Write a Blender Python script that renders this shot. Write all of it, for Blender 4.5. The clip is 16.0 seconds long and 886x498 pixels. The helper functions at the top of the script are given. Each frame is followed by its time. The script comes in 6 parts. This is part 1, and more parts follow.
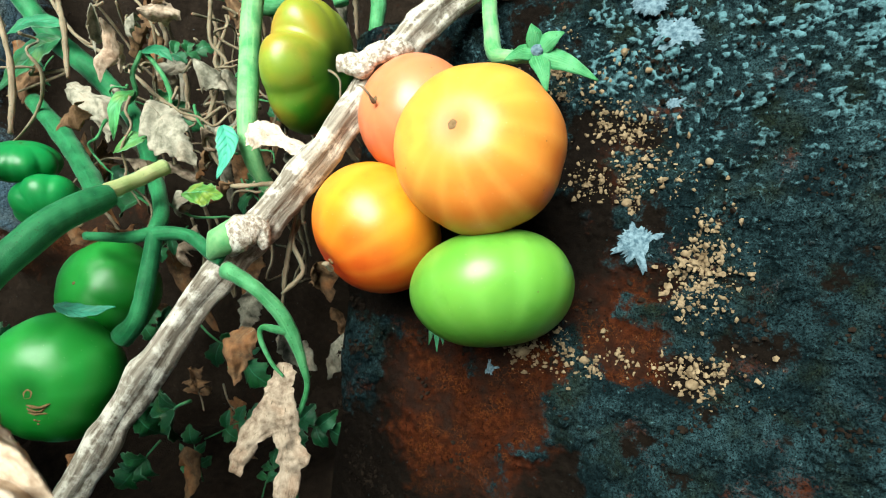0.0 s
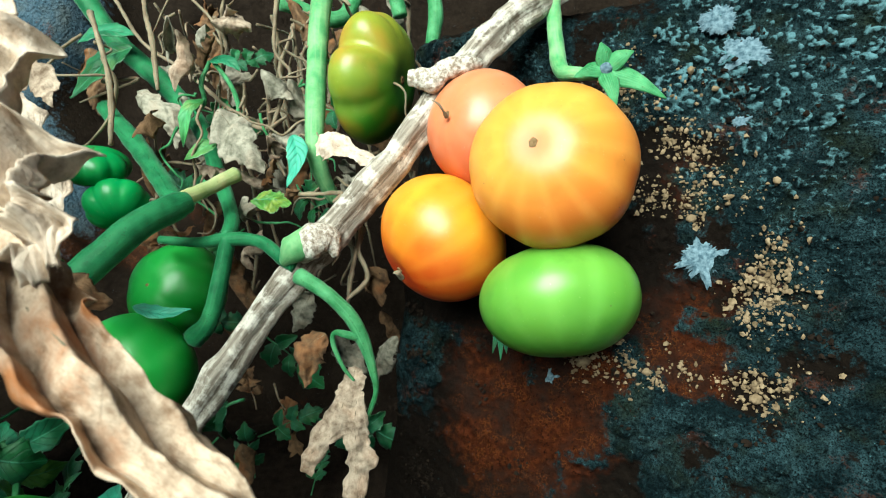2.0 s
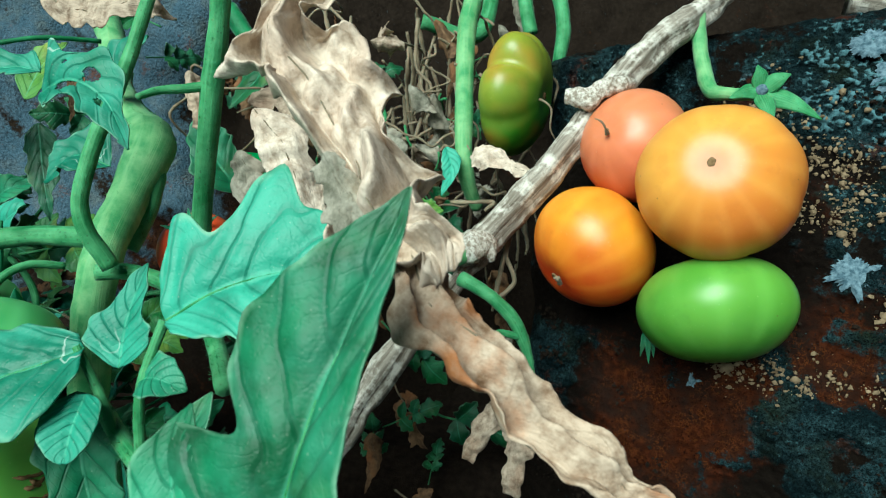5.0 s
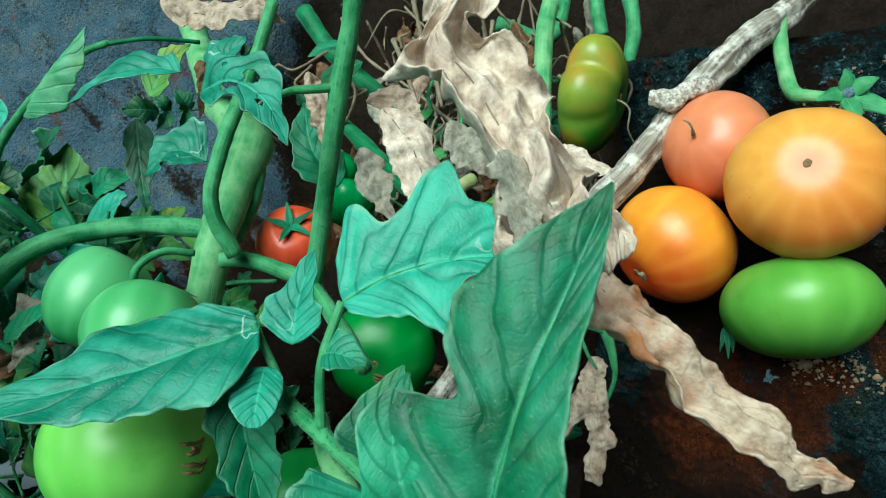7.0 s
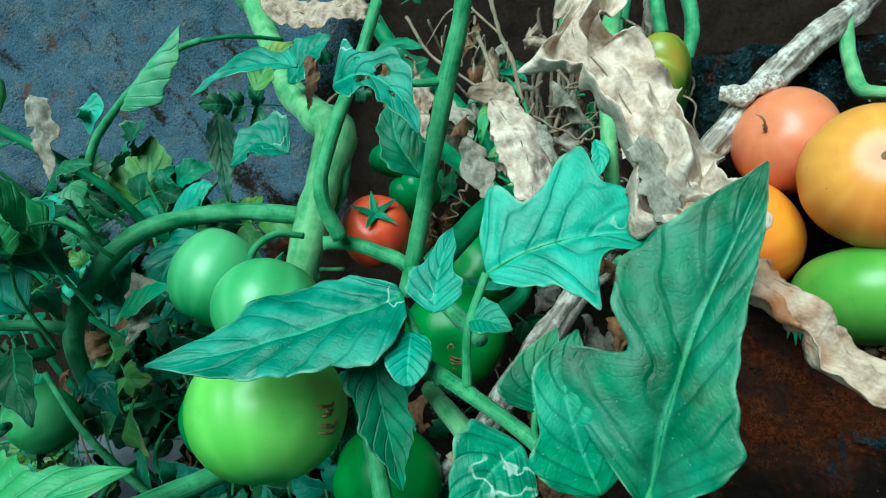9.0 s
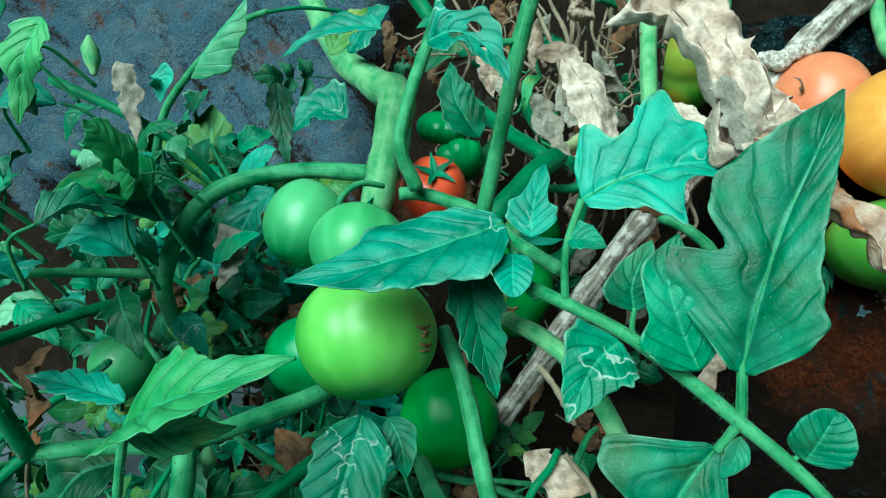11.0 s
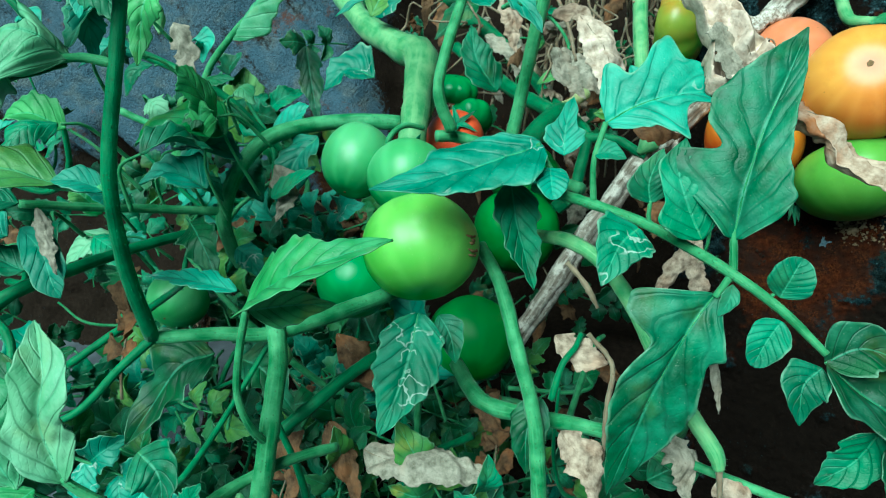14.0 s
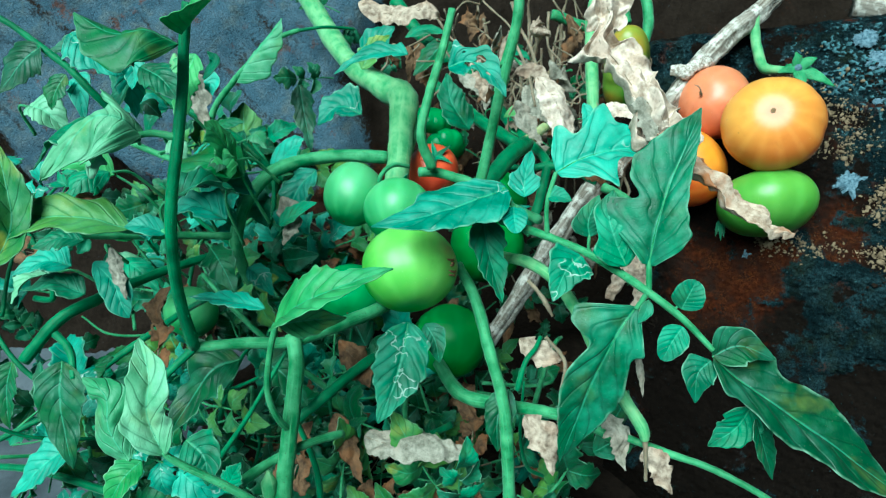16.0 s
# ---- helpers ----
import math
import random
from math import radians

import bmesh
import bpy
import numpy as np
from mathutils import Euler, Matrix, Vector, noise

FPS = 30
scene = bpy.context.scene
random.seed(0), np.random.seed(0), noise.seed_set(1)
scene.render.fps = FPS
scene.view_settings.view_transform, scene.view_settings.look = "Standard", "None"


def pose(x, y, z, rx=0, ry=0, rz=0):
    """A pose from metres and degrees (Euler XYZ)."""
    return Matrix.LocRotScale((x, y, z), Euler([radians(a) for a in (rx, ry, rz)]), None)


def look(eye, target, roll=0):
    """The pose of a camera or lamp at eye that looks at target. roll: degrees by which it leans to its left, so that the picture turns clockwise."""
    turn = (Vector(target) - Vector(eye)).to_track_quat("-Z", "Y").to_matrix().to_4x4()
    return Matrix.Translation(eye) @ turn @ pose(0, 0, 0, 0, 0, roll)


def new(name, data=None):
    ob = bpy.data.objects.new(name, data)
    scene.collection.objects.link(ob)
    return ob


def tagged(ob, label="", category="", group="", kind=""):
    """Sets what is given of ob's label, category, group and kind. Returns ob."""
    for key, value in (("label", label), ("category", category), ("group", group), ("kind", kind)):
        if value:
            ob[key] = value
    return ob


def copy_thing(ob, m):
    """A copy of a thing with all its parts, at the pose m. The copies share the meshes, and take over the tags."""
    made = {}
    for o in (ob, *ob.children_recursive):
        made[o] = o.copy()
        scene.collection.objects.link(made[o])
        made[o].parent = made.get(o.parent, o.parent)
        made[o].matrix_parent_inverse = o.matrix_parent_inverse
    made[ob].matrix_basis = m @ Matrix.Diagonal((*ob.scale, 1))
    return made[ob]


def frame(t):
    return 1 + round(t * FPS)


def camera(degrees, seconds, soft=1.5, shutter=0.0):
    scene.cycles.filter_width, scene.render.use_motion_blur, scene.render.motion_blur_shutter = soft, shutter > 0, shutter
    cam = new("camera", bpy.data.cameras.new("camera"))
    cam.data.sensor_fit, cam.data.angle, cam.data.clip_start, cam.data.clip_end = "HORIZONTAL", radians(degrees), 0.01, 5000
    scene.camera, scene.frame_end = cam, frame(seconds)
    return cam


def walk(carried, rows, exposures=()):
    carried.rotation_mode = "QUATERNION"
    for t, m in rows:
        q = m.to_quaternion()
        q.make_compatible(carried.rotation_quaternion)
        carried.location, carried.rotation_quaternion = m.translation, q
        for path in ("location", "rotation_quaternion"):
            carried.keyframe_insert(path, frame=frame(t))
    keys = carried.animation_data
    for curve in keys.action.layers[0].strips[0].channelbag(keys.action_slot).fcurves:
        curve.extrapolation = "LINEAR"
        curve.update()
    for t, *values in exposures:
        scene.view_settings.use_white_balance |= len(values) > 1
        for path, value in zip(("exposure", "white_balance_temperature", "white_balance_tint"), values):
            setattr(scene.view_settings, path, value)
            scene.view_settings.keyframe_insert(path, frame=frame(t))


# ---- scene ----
cam = camera(71.3, 16.0, soft=1.1)
cam.data.dof.use_dof = True
cam.data.dof.focus_distance, cam.data.dof.aperture_fstop = 0.24, 34.0
# The place's own frame: x along the slab, y into it, z up its slope, in centimetres; it leans back by TILT.
METRES, EYE, TILT, LEAN, TURN = 0.36, 0.46, -30.0, 0.0, 0.0
ROWS = [
    (0.0, 0.0, 0.0, 0.0, -0.0, 0.0, 0.0),
    (0.5, -0.0103, 0.0001, 0.0066, 0.31, 0.05, -0.3),
    (1.0, -0.0266, -0.0082, 0.0086, 0.74, -0.07, -0.89),
    (1.5, -0.0443, -0.0178, 0.0103, 1.23, 0.01, -1.08),
    (2.0, -0.0674, -0.0246, 0.0136, 1.59, 0.0, -1.09),
    (2.5, -0.093, -0.0344, 0.0142, 2.4, 0.06, -1.41),
    (3.0, -0.1192, -0.0478, 0.0136, 3.43, 0.02, -1.72),
    (3.5, -0.1462, -0.0602, 0.0134, 4.02, -0.15, -1.94),
    (4.0, -0.1728, -0.0724, 0.0171, 4.31, 0.02, -2.08),
    (4.5, -0.1981, -0.0852, 0.0164, 4.84, 0.03, -2.29),
    (5.0, -0.2291, -0.1002, 0.0146, 5.51, 0.05, -2.59),
    (7.5, -0.3415, -0.1628, 0.0016, 8.16, -0.27, -3.61),
    (8.0, -0.3644, -0.179, -0.0021, 8.65, -0.3, -3.7),
    (8.5, -0.3866, -0.1935, -0.0112, 8.96, -0.43, -3.93),
    (9.0, -0.4087, -0.2089, -0.0206, 9.19, -0.42, -4.05),
    (9.5, -0.4271, -0.229, -0.0345, 9.46, -0.68, -4.15),
    (10.0, -0.4475, -0.252, -0.0469, 9.69, -1.01, -4.08),
    (12.5, -0.524, -0.3771, -0.1398, 8.22, -2.25, -3.84),
    (13.0, -0.5338, -0.4088, -0.1564, 7.83, -2.4, -3.84),
    (13.5, -0.5402, -0.4392, -0.164, 7.61, -2.47, -3.61),
    (14.0, -0.5459, -0.4603, -0.1655, 7.09, -2.9, -3.48),
    (14.5, -0.5425, -0.5099, -0.159, 6.58, -2.77, -3.35),
    (15.0, -0.5393, -0.5536, -0.1468, 5.69, -3.06, -3.32),
    (15.5, -0.5412, -0.6011, -0.1347, 4.9, -2.89, -3.13),
    (16.0, -0.5485, -0.6562, -0.1207, 4.35, -2.78, -2.88),
]
EXPOSURES = [
    (0.0, 1.16, 6200, 0), (1.5, 1.04, 6050, -3), (3.5, 0.55, 5750, -7), (5.0, 0.38, 5600, -9), (7.5, 0.24, 5350, -12),
    (9.0, 0.28, 5050, -16), (12.5, 0.43, 5150, -20), (14.5, 0.47, 5200, -19), (16.0, 0.6, 5050, -15),
]
walk(cam, [(t, pose(0, 0, EYE, TILT, LEAN, TURN) @ pose(METRES * x, METRES * y, METRES * z, 90 + pitch, roll, yaw)) for t, x, y, z, yaw, pitch, roll in ROWS], EXPOSURES)

# ---- daylight: bright overcast sky with a veiled sun ----
world = bpy.data.worlds.new("sky")
scene.world = world
world.use_nodes = True
sky = world.node_tree.nodes.new("ShaderNodeTexSky")
sky.sky_type, sky.sun_disc = "NISHITA", False
sky.sun_elevation, sky.sun_rotation = radians(55), radians(210)
world.node_tree.nodes["Background"].inputs[1].default_value = 0.009
world.node_tree.links.new(sky.outputs[0], world.node_tree.nodes["Background"].inputs[0])
sun = new("sun", bpy.data.lights.new("sun", "SUN"))
sun.data.energy, sun.data.angle, sun.data.color = 5.2, radians(42), (1.0, 0.95, 0.88)
sun.matrix_world = look((-0.34, -0.6, 1.0), (0, 0, 0))

# ---- helpers ----
BASE = np.array(pose(0, 0, EYE, TILT, LEAN, TURN))
DOWN = np.array([0.0, 0.5, -0.866])  # straight down, in the place's frame


def to_world(p):
    p = np.asarray(p, float)
    return p @ BASE[:3, :3].T * 0.01 + BASE[:3, 3]


def unit(v):
    v = np.asarray(v, float)
    return v / np.maximum(np.linalg.norm(v, axis=-1, keepdims=True), 1e-9)


def hashed(i, j, k, seed):
    h = np.sin(i * 127.1 + j * 311.7 + k * 74.7 + seed * 53.3) * 43758.5453
    return h - np.floor(h)


def vnoise(p, scale=1.0, seed=0):
    """Smooth value noise in -1 to 1 at rows of points."""
    p = np.asarray(p, float) * scale + 100.0
    c = np.floor(p)
    f = p - c
    f = f * f * (3 - 2 * f)
    out = 0
    for a in (0, 1):
        for b in (0, 1):
            for d in (0, 1):
                w = (f[..., 0] if a else 1 - f[..., 0]) * (f[..., 1] if b else 1 - f[..., 1]) * (f[..., 2] if d else 1 - f[..., 2])
                out = out + w * hashed(c[..., 0] + a, c[..., 1] + b, c[..., 2] + d, seed)
    return out * 2 - 1


def fractal(p, scale, seed=0, octaves=4):
    return sum(vnoise(p, scale * 2**o, seed + o) * 0.5**o for o in range(octaves))


def spline(points, n):
    """n points along a smooth curve through the given ones."""
    p = np.asarray(points, float)
    if len(p) == 2:
        return p[0] + (p[1] - p[0]) * np.linspace(0, 1, n)[:, None]
    q = np.vstack([2 * p[0] - p[1], p, 2 * p[-1] - p[-2]])
    s = np.linspace(0, len(p) - 1 - 1e-6, n)
    i = s.astype(int)
    f = (s - i)[:, None]
    a, b, c, d = q[i], q[i + 1], q[i + 2], q[i + 3]
    return 0.5 * (2 * b + (c - a) * f + (2 * a - 5 * b + 4 * c - d) * f**2 + (3 * b - a - 3 * c + d) * f**3)


def along(values, n):
    values = np.atleast_1d(np.asarray(values, float))
    return np.interp(np.linspace(0, 1, n), np.linspace(0, 1, len(values)), values)


def grid_faces(rows, cols, wrap=False, first=0):
    i, j = np.meshgrid(np.arange(rows - 1), np.arange(cols if wrap else cols - 1), indexing="ij")
    k = (j + 1) % cols
    return (np.stack([i * cols + j, i * cols + k, (i + 1) * cols + k, (i + 1) * cols + j], -1).reshape(-1, 4) + first).tolist()


def part(name, verts, faces, material, parent=None, label="", uv=None, masks=None, thick=0.0, origin=None):
    """One mesh object from points in the place's frame; parent: the thing or part that it belongs to."""
    w = to_world(verts)
    o = to_world(origin) if origin is not None else (np.array(parent.matrix_world.translation) if parent else w[np.argmin(w[:, 2])])
    data = bpy.data.meshes.new(name)
    data.from_pydata((w - o).tolist(), [], faces)
    data.polygons.foreach_set("use_smooth", [True] * len(faces))
    data.materials.append(material)
    loops = np.empty(len(data.loops), np.int32)
    data.loops.foreach_get("vertex_index", loops)
    if uv is not None:
        data.uv_layers.new(name="UVMap").data.foreach_set("uv", np.asarray(uv, np.float32)[loops].ravel())
    if masks is not None:
        rgba = np.ones((len(w), 4), np.float32)
        rgba[:, : masks.shape[1]] = masks
        data.color_attributes.new("masks", "FLOAT_COLOR", "POINT").data.foreach_set("color", rgba.ravel())
    ob = new(name, data)
    if parent:
        ob.parent = parent
        ob.location = o - np.array(parent.matrix_world.translation)
    else:
        ob.location = o
    ob.matrix_world = Matrix.Translation(o)
    if thick:
        solid = ob.modifiers.new("thickness", "SOLIDIFY")
        solid.thickness, solid.offset = thick * 0.01, 0
    if label:
        ob["label"] = label
    return ob


def empty(name, at):
    ob = new(name)
    ob.empty_display_size = 0.01
    ob.matrix_world = Matrix.Translation(to_world(at))
    return ob


def rings(points, radii, sides=10, lump=0.0, seed=0, n=None, squash=1.0, fuzz=0.0, angular=0.0):
    """A tapering tube along a smooth curve: its points, faces and (length, round) coordinates."""
    n = n or max(10, 7 * len(points))
    p = spline(points, n)
    r = along(radii, n)
    t = unit(np.gradient(p, axis=0))
    side = np.zeros_like(t)
    s = np.cross(t[0], (0.3, 0.9, 0.2))
    for i in range(n):
        s = unit(s - t[i] * (s @ t[i]))
        side[i] = s
    other = np.cross(t, side)
    a = np.linspace(0, 2 * math.pi, sides, endpoint=False)
    ring = side[:, None] * np.cos(a)[None, :, None] + other[:, None] * np.sin(a)[None, :, None] * squash
    rr = r[:, None] * np.ones(sides)
    if angular:
        rr = rr * (1 + angular * np.cos(3 * a + 0.7)[None] + 0.5 * angular * np.cos(5 * a)[None])
    v = p[:, None] + ring * rr[..., None]
    if lump:
        v = v + ring * (lump * r[:, None] * fractal(v, 1.2 / max(r.max(), 0.05) * 0.5, seed, 3))[..., None]
    verts = v.reshape(-1, 3)
    faces = grid_faces(n, sides, True)
    faces += [list(range(sides))[::-1], list(range((n - 1) * sides, n * sides))]
    length = np.r_[0, np.cumsum(np.linalg.norm(np.diff(p, axis=0), axis=1))]
    uv = np.stack([np.repeat(length, sides), np.tile(a / 6.283, n)], -1)
    if fuzz:
        rng = np.random.default_rng(seed + 7)
        m = int(length[-1] * fuzz)
        i, j = rng.integers(0, n - 1, m), rng.integers(0, sides, m)
        f = rng.random((m, 1))
        root = v[i, j] * (1 - f) + v[i + 1, j] * f
        out = unit(ring[i, j] + 0.35 * rng.normal(size=(m, 3)))
        size = rng.uniform(0.08, 0.17, (m, 1))
        wide = unit(np.cross(out, t[i])) * 0.013
        first = len(verts)
        verts = np.vstack([verts, np.stack([root - wide, root + wide, root + out * size], 1).reshape(-1, 3)])
        faces += (np.arange(3 * m).reshape(-1, 3) + first).tolist()
        uv = np.vstack([uv, np.zeros((3 * m, 2))])
    return verts, faces, uv


def tube(name, points, radii, material, parent=None, label="", **more):
    v, f, uv = rings(points, radii, **more)
    return part(name, v, f, material, parent, label, uv)


def sheet(points, up, half, lobes=3.0, cut=0.22, fold=0.25, curl=0.0, wave=0.12, teeth=0.05, crumple=0.0, seed=0, nu=44, nv=18, blunt=0.65, sweep=0.35, veins=1.0, twist=0.0, full=0.85, sides=(1.0, 1.0), pleat=0.0, holes=()):
    """A leaf blade along a midrib: lobed outline, folded, curled, waved, with sunk veins. half: half its width."""
    p = spline(points, nu)
    t = unit(np.gradient(p, axis=0))
    u = np.linspace(0, 1, nu)
    s0 = unit(np.cross(t, unit(up)))
    n0 = np.cross(s0, t)
    ang = np.radians(twist) * u
    s = s0 * np.cos(ang)[:, None] + n0 * np.sin(ang)[:, None]
    n = np.cross(s, t)
    v = np.linspace(-1, 1, nv)
    outline = isinstance(half, tuple)
    if outline:
        # half-widths of each side from the stalk to the tip
        own = [np.clip(spline(np.stack([np.asarray(q, float)] * 3, -1), nu)[:, 0], 0.02, None) for q in half]
        w = np.maximum(*own)
    elif np.ndim(half):
        w = along(half, nu)
    else:
        w = half * (np.sin(math.pi * np.clip(u, 0.004, 0.992) ** blunt) ** full)
    rng = np.random.default_rng(seed)
    ph = rng.random(2) * 0.5
    edge = np.empty((nu, nv))
    for k, sgn in ((0, v < 0), (1, v >= 0)):
        notch = (0.5 + 0.5 * np.cos(2 * math.pi * (u * lobes + ph[k]))) ** 3
        m = 1 - cut * notch * (u < 0.93) + teeth * np.sin(2 * math.pi * (u * lobes * 3.3 + ph[k] * 3))
        if outline:
            m = own[k] / w * (1 + 0.5 * teeth * np.sin(2 * math.pi * (u * 9 + ph[k] * 3)))
        edge[:, sgn] = m[:, None]
    av = np.abs(v)[None]
    ragged = 1 + crumple * 0.5 * fractal(np.stack([u[:, None] * 11 + 0 * v, np.sign(v)[None] * 5 + 0 * u[:, None], 0 * u[:, None] + 0 * v], -1), 1.0, seed + 3, 3)
    x = v[None] * w[:, None] * (edge * ragged if outline else 1 + (edge * ragged - 1) * av**2) * np.where(v < 0, sides[0], sides[1])
    forward = sweep * np.abs(x) * (1 - 0.5 * u[:, None])
    flat = p[:, None] + s[:, None] * x[..., None] + t[:, None] * forward[..., None]
    k = 7
    ribs = np.abs(((u[:, None] * k - av * 1.5) % 1) - 0.5) * 2
    relief = veins * 0.075 * np.minimum(w, 1.6)[:, None] * (np.clip(1 - ribs, 0, 1) ** 0.6 * np.minimum(av * 4, 1) * (1 - 0.5 * av) - 0.9 * np.exp(-((av / 0.07) ** 2)))
    relief = relief * (1 + 0.7 * vnoise(flat, 1.6, seed + 2))
    h = fold * np.abs(x) + curl * x**2 / max(np.max(w), 0.1) + relief
    h = h + wave * np.max(w) * fractal(flat, 0.8 / max(np.max(w), 0.3), seed, 3) * (0.35 + 0.65 * av)
    if crumple:
        size = max(np.max(w), 0.3)
        warped = flat + 0.45 * size * np.stack([fractal(flat, 0.7 / size, seed + 30 + c, 2) for c in range(3)], -1)
        crease = 0
        for c in range(9):
            way = unit(t[nu // 2] * rng.normal() * 0.55 + s[nu // 2] * rng.normal() + 0.15 * rng.normal(size=3))
            fold_at = warped @ way * (0.35 + 0.3 * c * (0.6 + 0.8 * rng.random())) / size + rng.random()
            crease = crease + (np.abs(fold_at % 1 - 0.5) * 4 - 1) * 0.72**c
        h = h + 0.27 * crumple * size * crease
        q = np.stack([fractal(flat, 0.6 / max(np.max(w), 0.2), seed + 20 + c, 2) for c in range(3)], -1)
        flat = flat + q * crumple * np.max(w) * 0.5
    if pleat:
        bend = vnoise(np.stack([u * 5, 0 * u, 0 * u], -1), 1.0, seed + 60)[:, None]
        h = h + pleat * w[:, None] * (np.abs((v[None] * 1.15 + 0.35 * bend + 0.1) % 1 - 0.5) * 4 - 1)
    pts = flat + n[:, None] * h[..., None]
    uv = np.stack([np.repeat(u, nv), np.tile(v * 0.5 + 0.5, nu)], -1)
    faces = grid_faces(nu, nv)
    if holes:
        mid = uv[np.array(faces)].mean(1)
        gone = np.zeros(len(faces), bool)
        for hu, hv, hr in holes:
            gone |= np.hypot(mid[:, 0] - hu, (mid[:, 1] - hv) * 0.7) < hr * (1 + 0.35 * vnoise(np.stack([mid[:, 0] * 20, mid[:, 1] * 20, 0 * mid[:, 0]], -1), 1.0, seed + 70))
        faces = [f for f, g in zip(faces, gone) if not g]
    return pts.reshape(-1, 3), faces, uv


def blade(name, points, up, half, material, parent=None, label="", thick=0.035, **more):
    rib = more.pop("rib", None)
    v, f, uv = sheet(points, up, half, **more)
    ob = part(name, v, f, material, parent, label, uv, thick=thick, origin=None if parent else points[0])
    if rib:
        rows, cols = more.get("nu", 44), more.get("nv", 18)
        mid = v.reshape(rows, cols, 3)[:, cols // 2 - 1 : cols // 2 + 1].mean(1)[:: max(1, rows // 16)][:-1]
        r = 0.02 * (max(map(max, half)) if isinstance(half, tuple) else np.max(half)) ** 0.5
        tube("midrib", mid - unit(up) * 0.01, [1.6 * r, r, 0.4 * r], rib, ob, "pale raised midrib", sides=6, n=40)
    return ob


# ---- materials ----
class Nodes:
    """A small hand for building node materials."""

    def __init__(self, name):
        self.material = bpy.data.materials.new(name)
        self.material.use_nodes = True
        self.tree = self.material.node_tree
        self.shader = self.tree.nodes["Principled BSDF"]

    def put(self, socket, value):
        if isinstance(value, bpy.types.NodeSocket):
            self.tree.links.new(value, socket)
        else:
            socket.default_value = value

    def add(self, kind, out=0, **inputs):
        node = self.tree.nodes.new("ShaderNode" + kind)
        for key, value in inputs.items():
            self.put(node.inputs[key.replace("_", " ")], value)
        return node.outputs[out]

    def math(self, op, a, b=0.0, c=0.0):
        node = self.tree.nodes.new("ShaderNodeMath")
        node.operation = op
        for n, value in enumerate((a, b, c)):
            self.put(node.inputs[n], value)
        return node.outputs[0]

    def mix(self, f, a, b):
        node = self.tree.nodes.new("ShaderNodeMix")
        node.data_type = "RGBA"
        for n, value in ((0, f), (6, a), (7, b)):
            self.put(node.inputs[n], (*value, 1) if isinstance(value, tuple) and len(value) == 3 else value)
        return node.outputs[2]

    def ramp(self, value, low, high):
        node = self.tree.nodes.new("ShaderNodeMapRange")
        for n, v in enumerate((value, low, high, 0.0, 1.0)):
            self.put(node.inputs[n], v)
        return node.outputs[0]

    def place(self):
        return self.tree.nodes.new("ShaderNodeNewGeometry").outputs["Position"]

    def noise(self, scale, detail=4.0, rough=0.55, at=None):
        node = self.tree.nodes.new("ShaderNodeTexNoise")
        self.put(node.inputs["Vector"], at if at is not None else self.place())
        node.inputs["Scale"].default_value, node.inputs["Detail"].default_value, node.inputs["Roughness"].default_value = scale, detail, rough
        return node.outputs[0]

    def cells(self, scale, out="Distance"):
        node = self.tree.nodes.new("ShaderNodeTexVoronoi")
        self.put(node.inputs["Vector"], self.place())
        node.inputs["Scale"].default_value = scale
        return node.outputs[out]

    def bump(self, height, strength, distance):
        node = self.tree.nodes.new("ShaderNodeBump")
        node.inputs["Strength"].default_value, node.inputs["Distance"].default_value = strength, distance
        self.put(node.inputs["Height"], height)
        return node.outputs[0]

    def finish(self, colour, rough, normal=None, **more):
        self.put(self.shader.inputs["Base Color"], (*colour, 1) if isinstance(colour, tuple) and len(colour) == 3 else colour)
        self.put(self.shader.inputs["Roughness"], rough)
        if normal is not None:
            self.put(self.shader.inputs["Normal"], normal)
        for key, value in more.items():
            self.put(self.shader.inputs[key.replace("_", " ")], value)
        return self.material


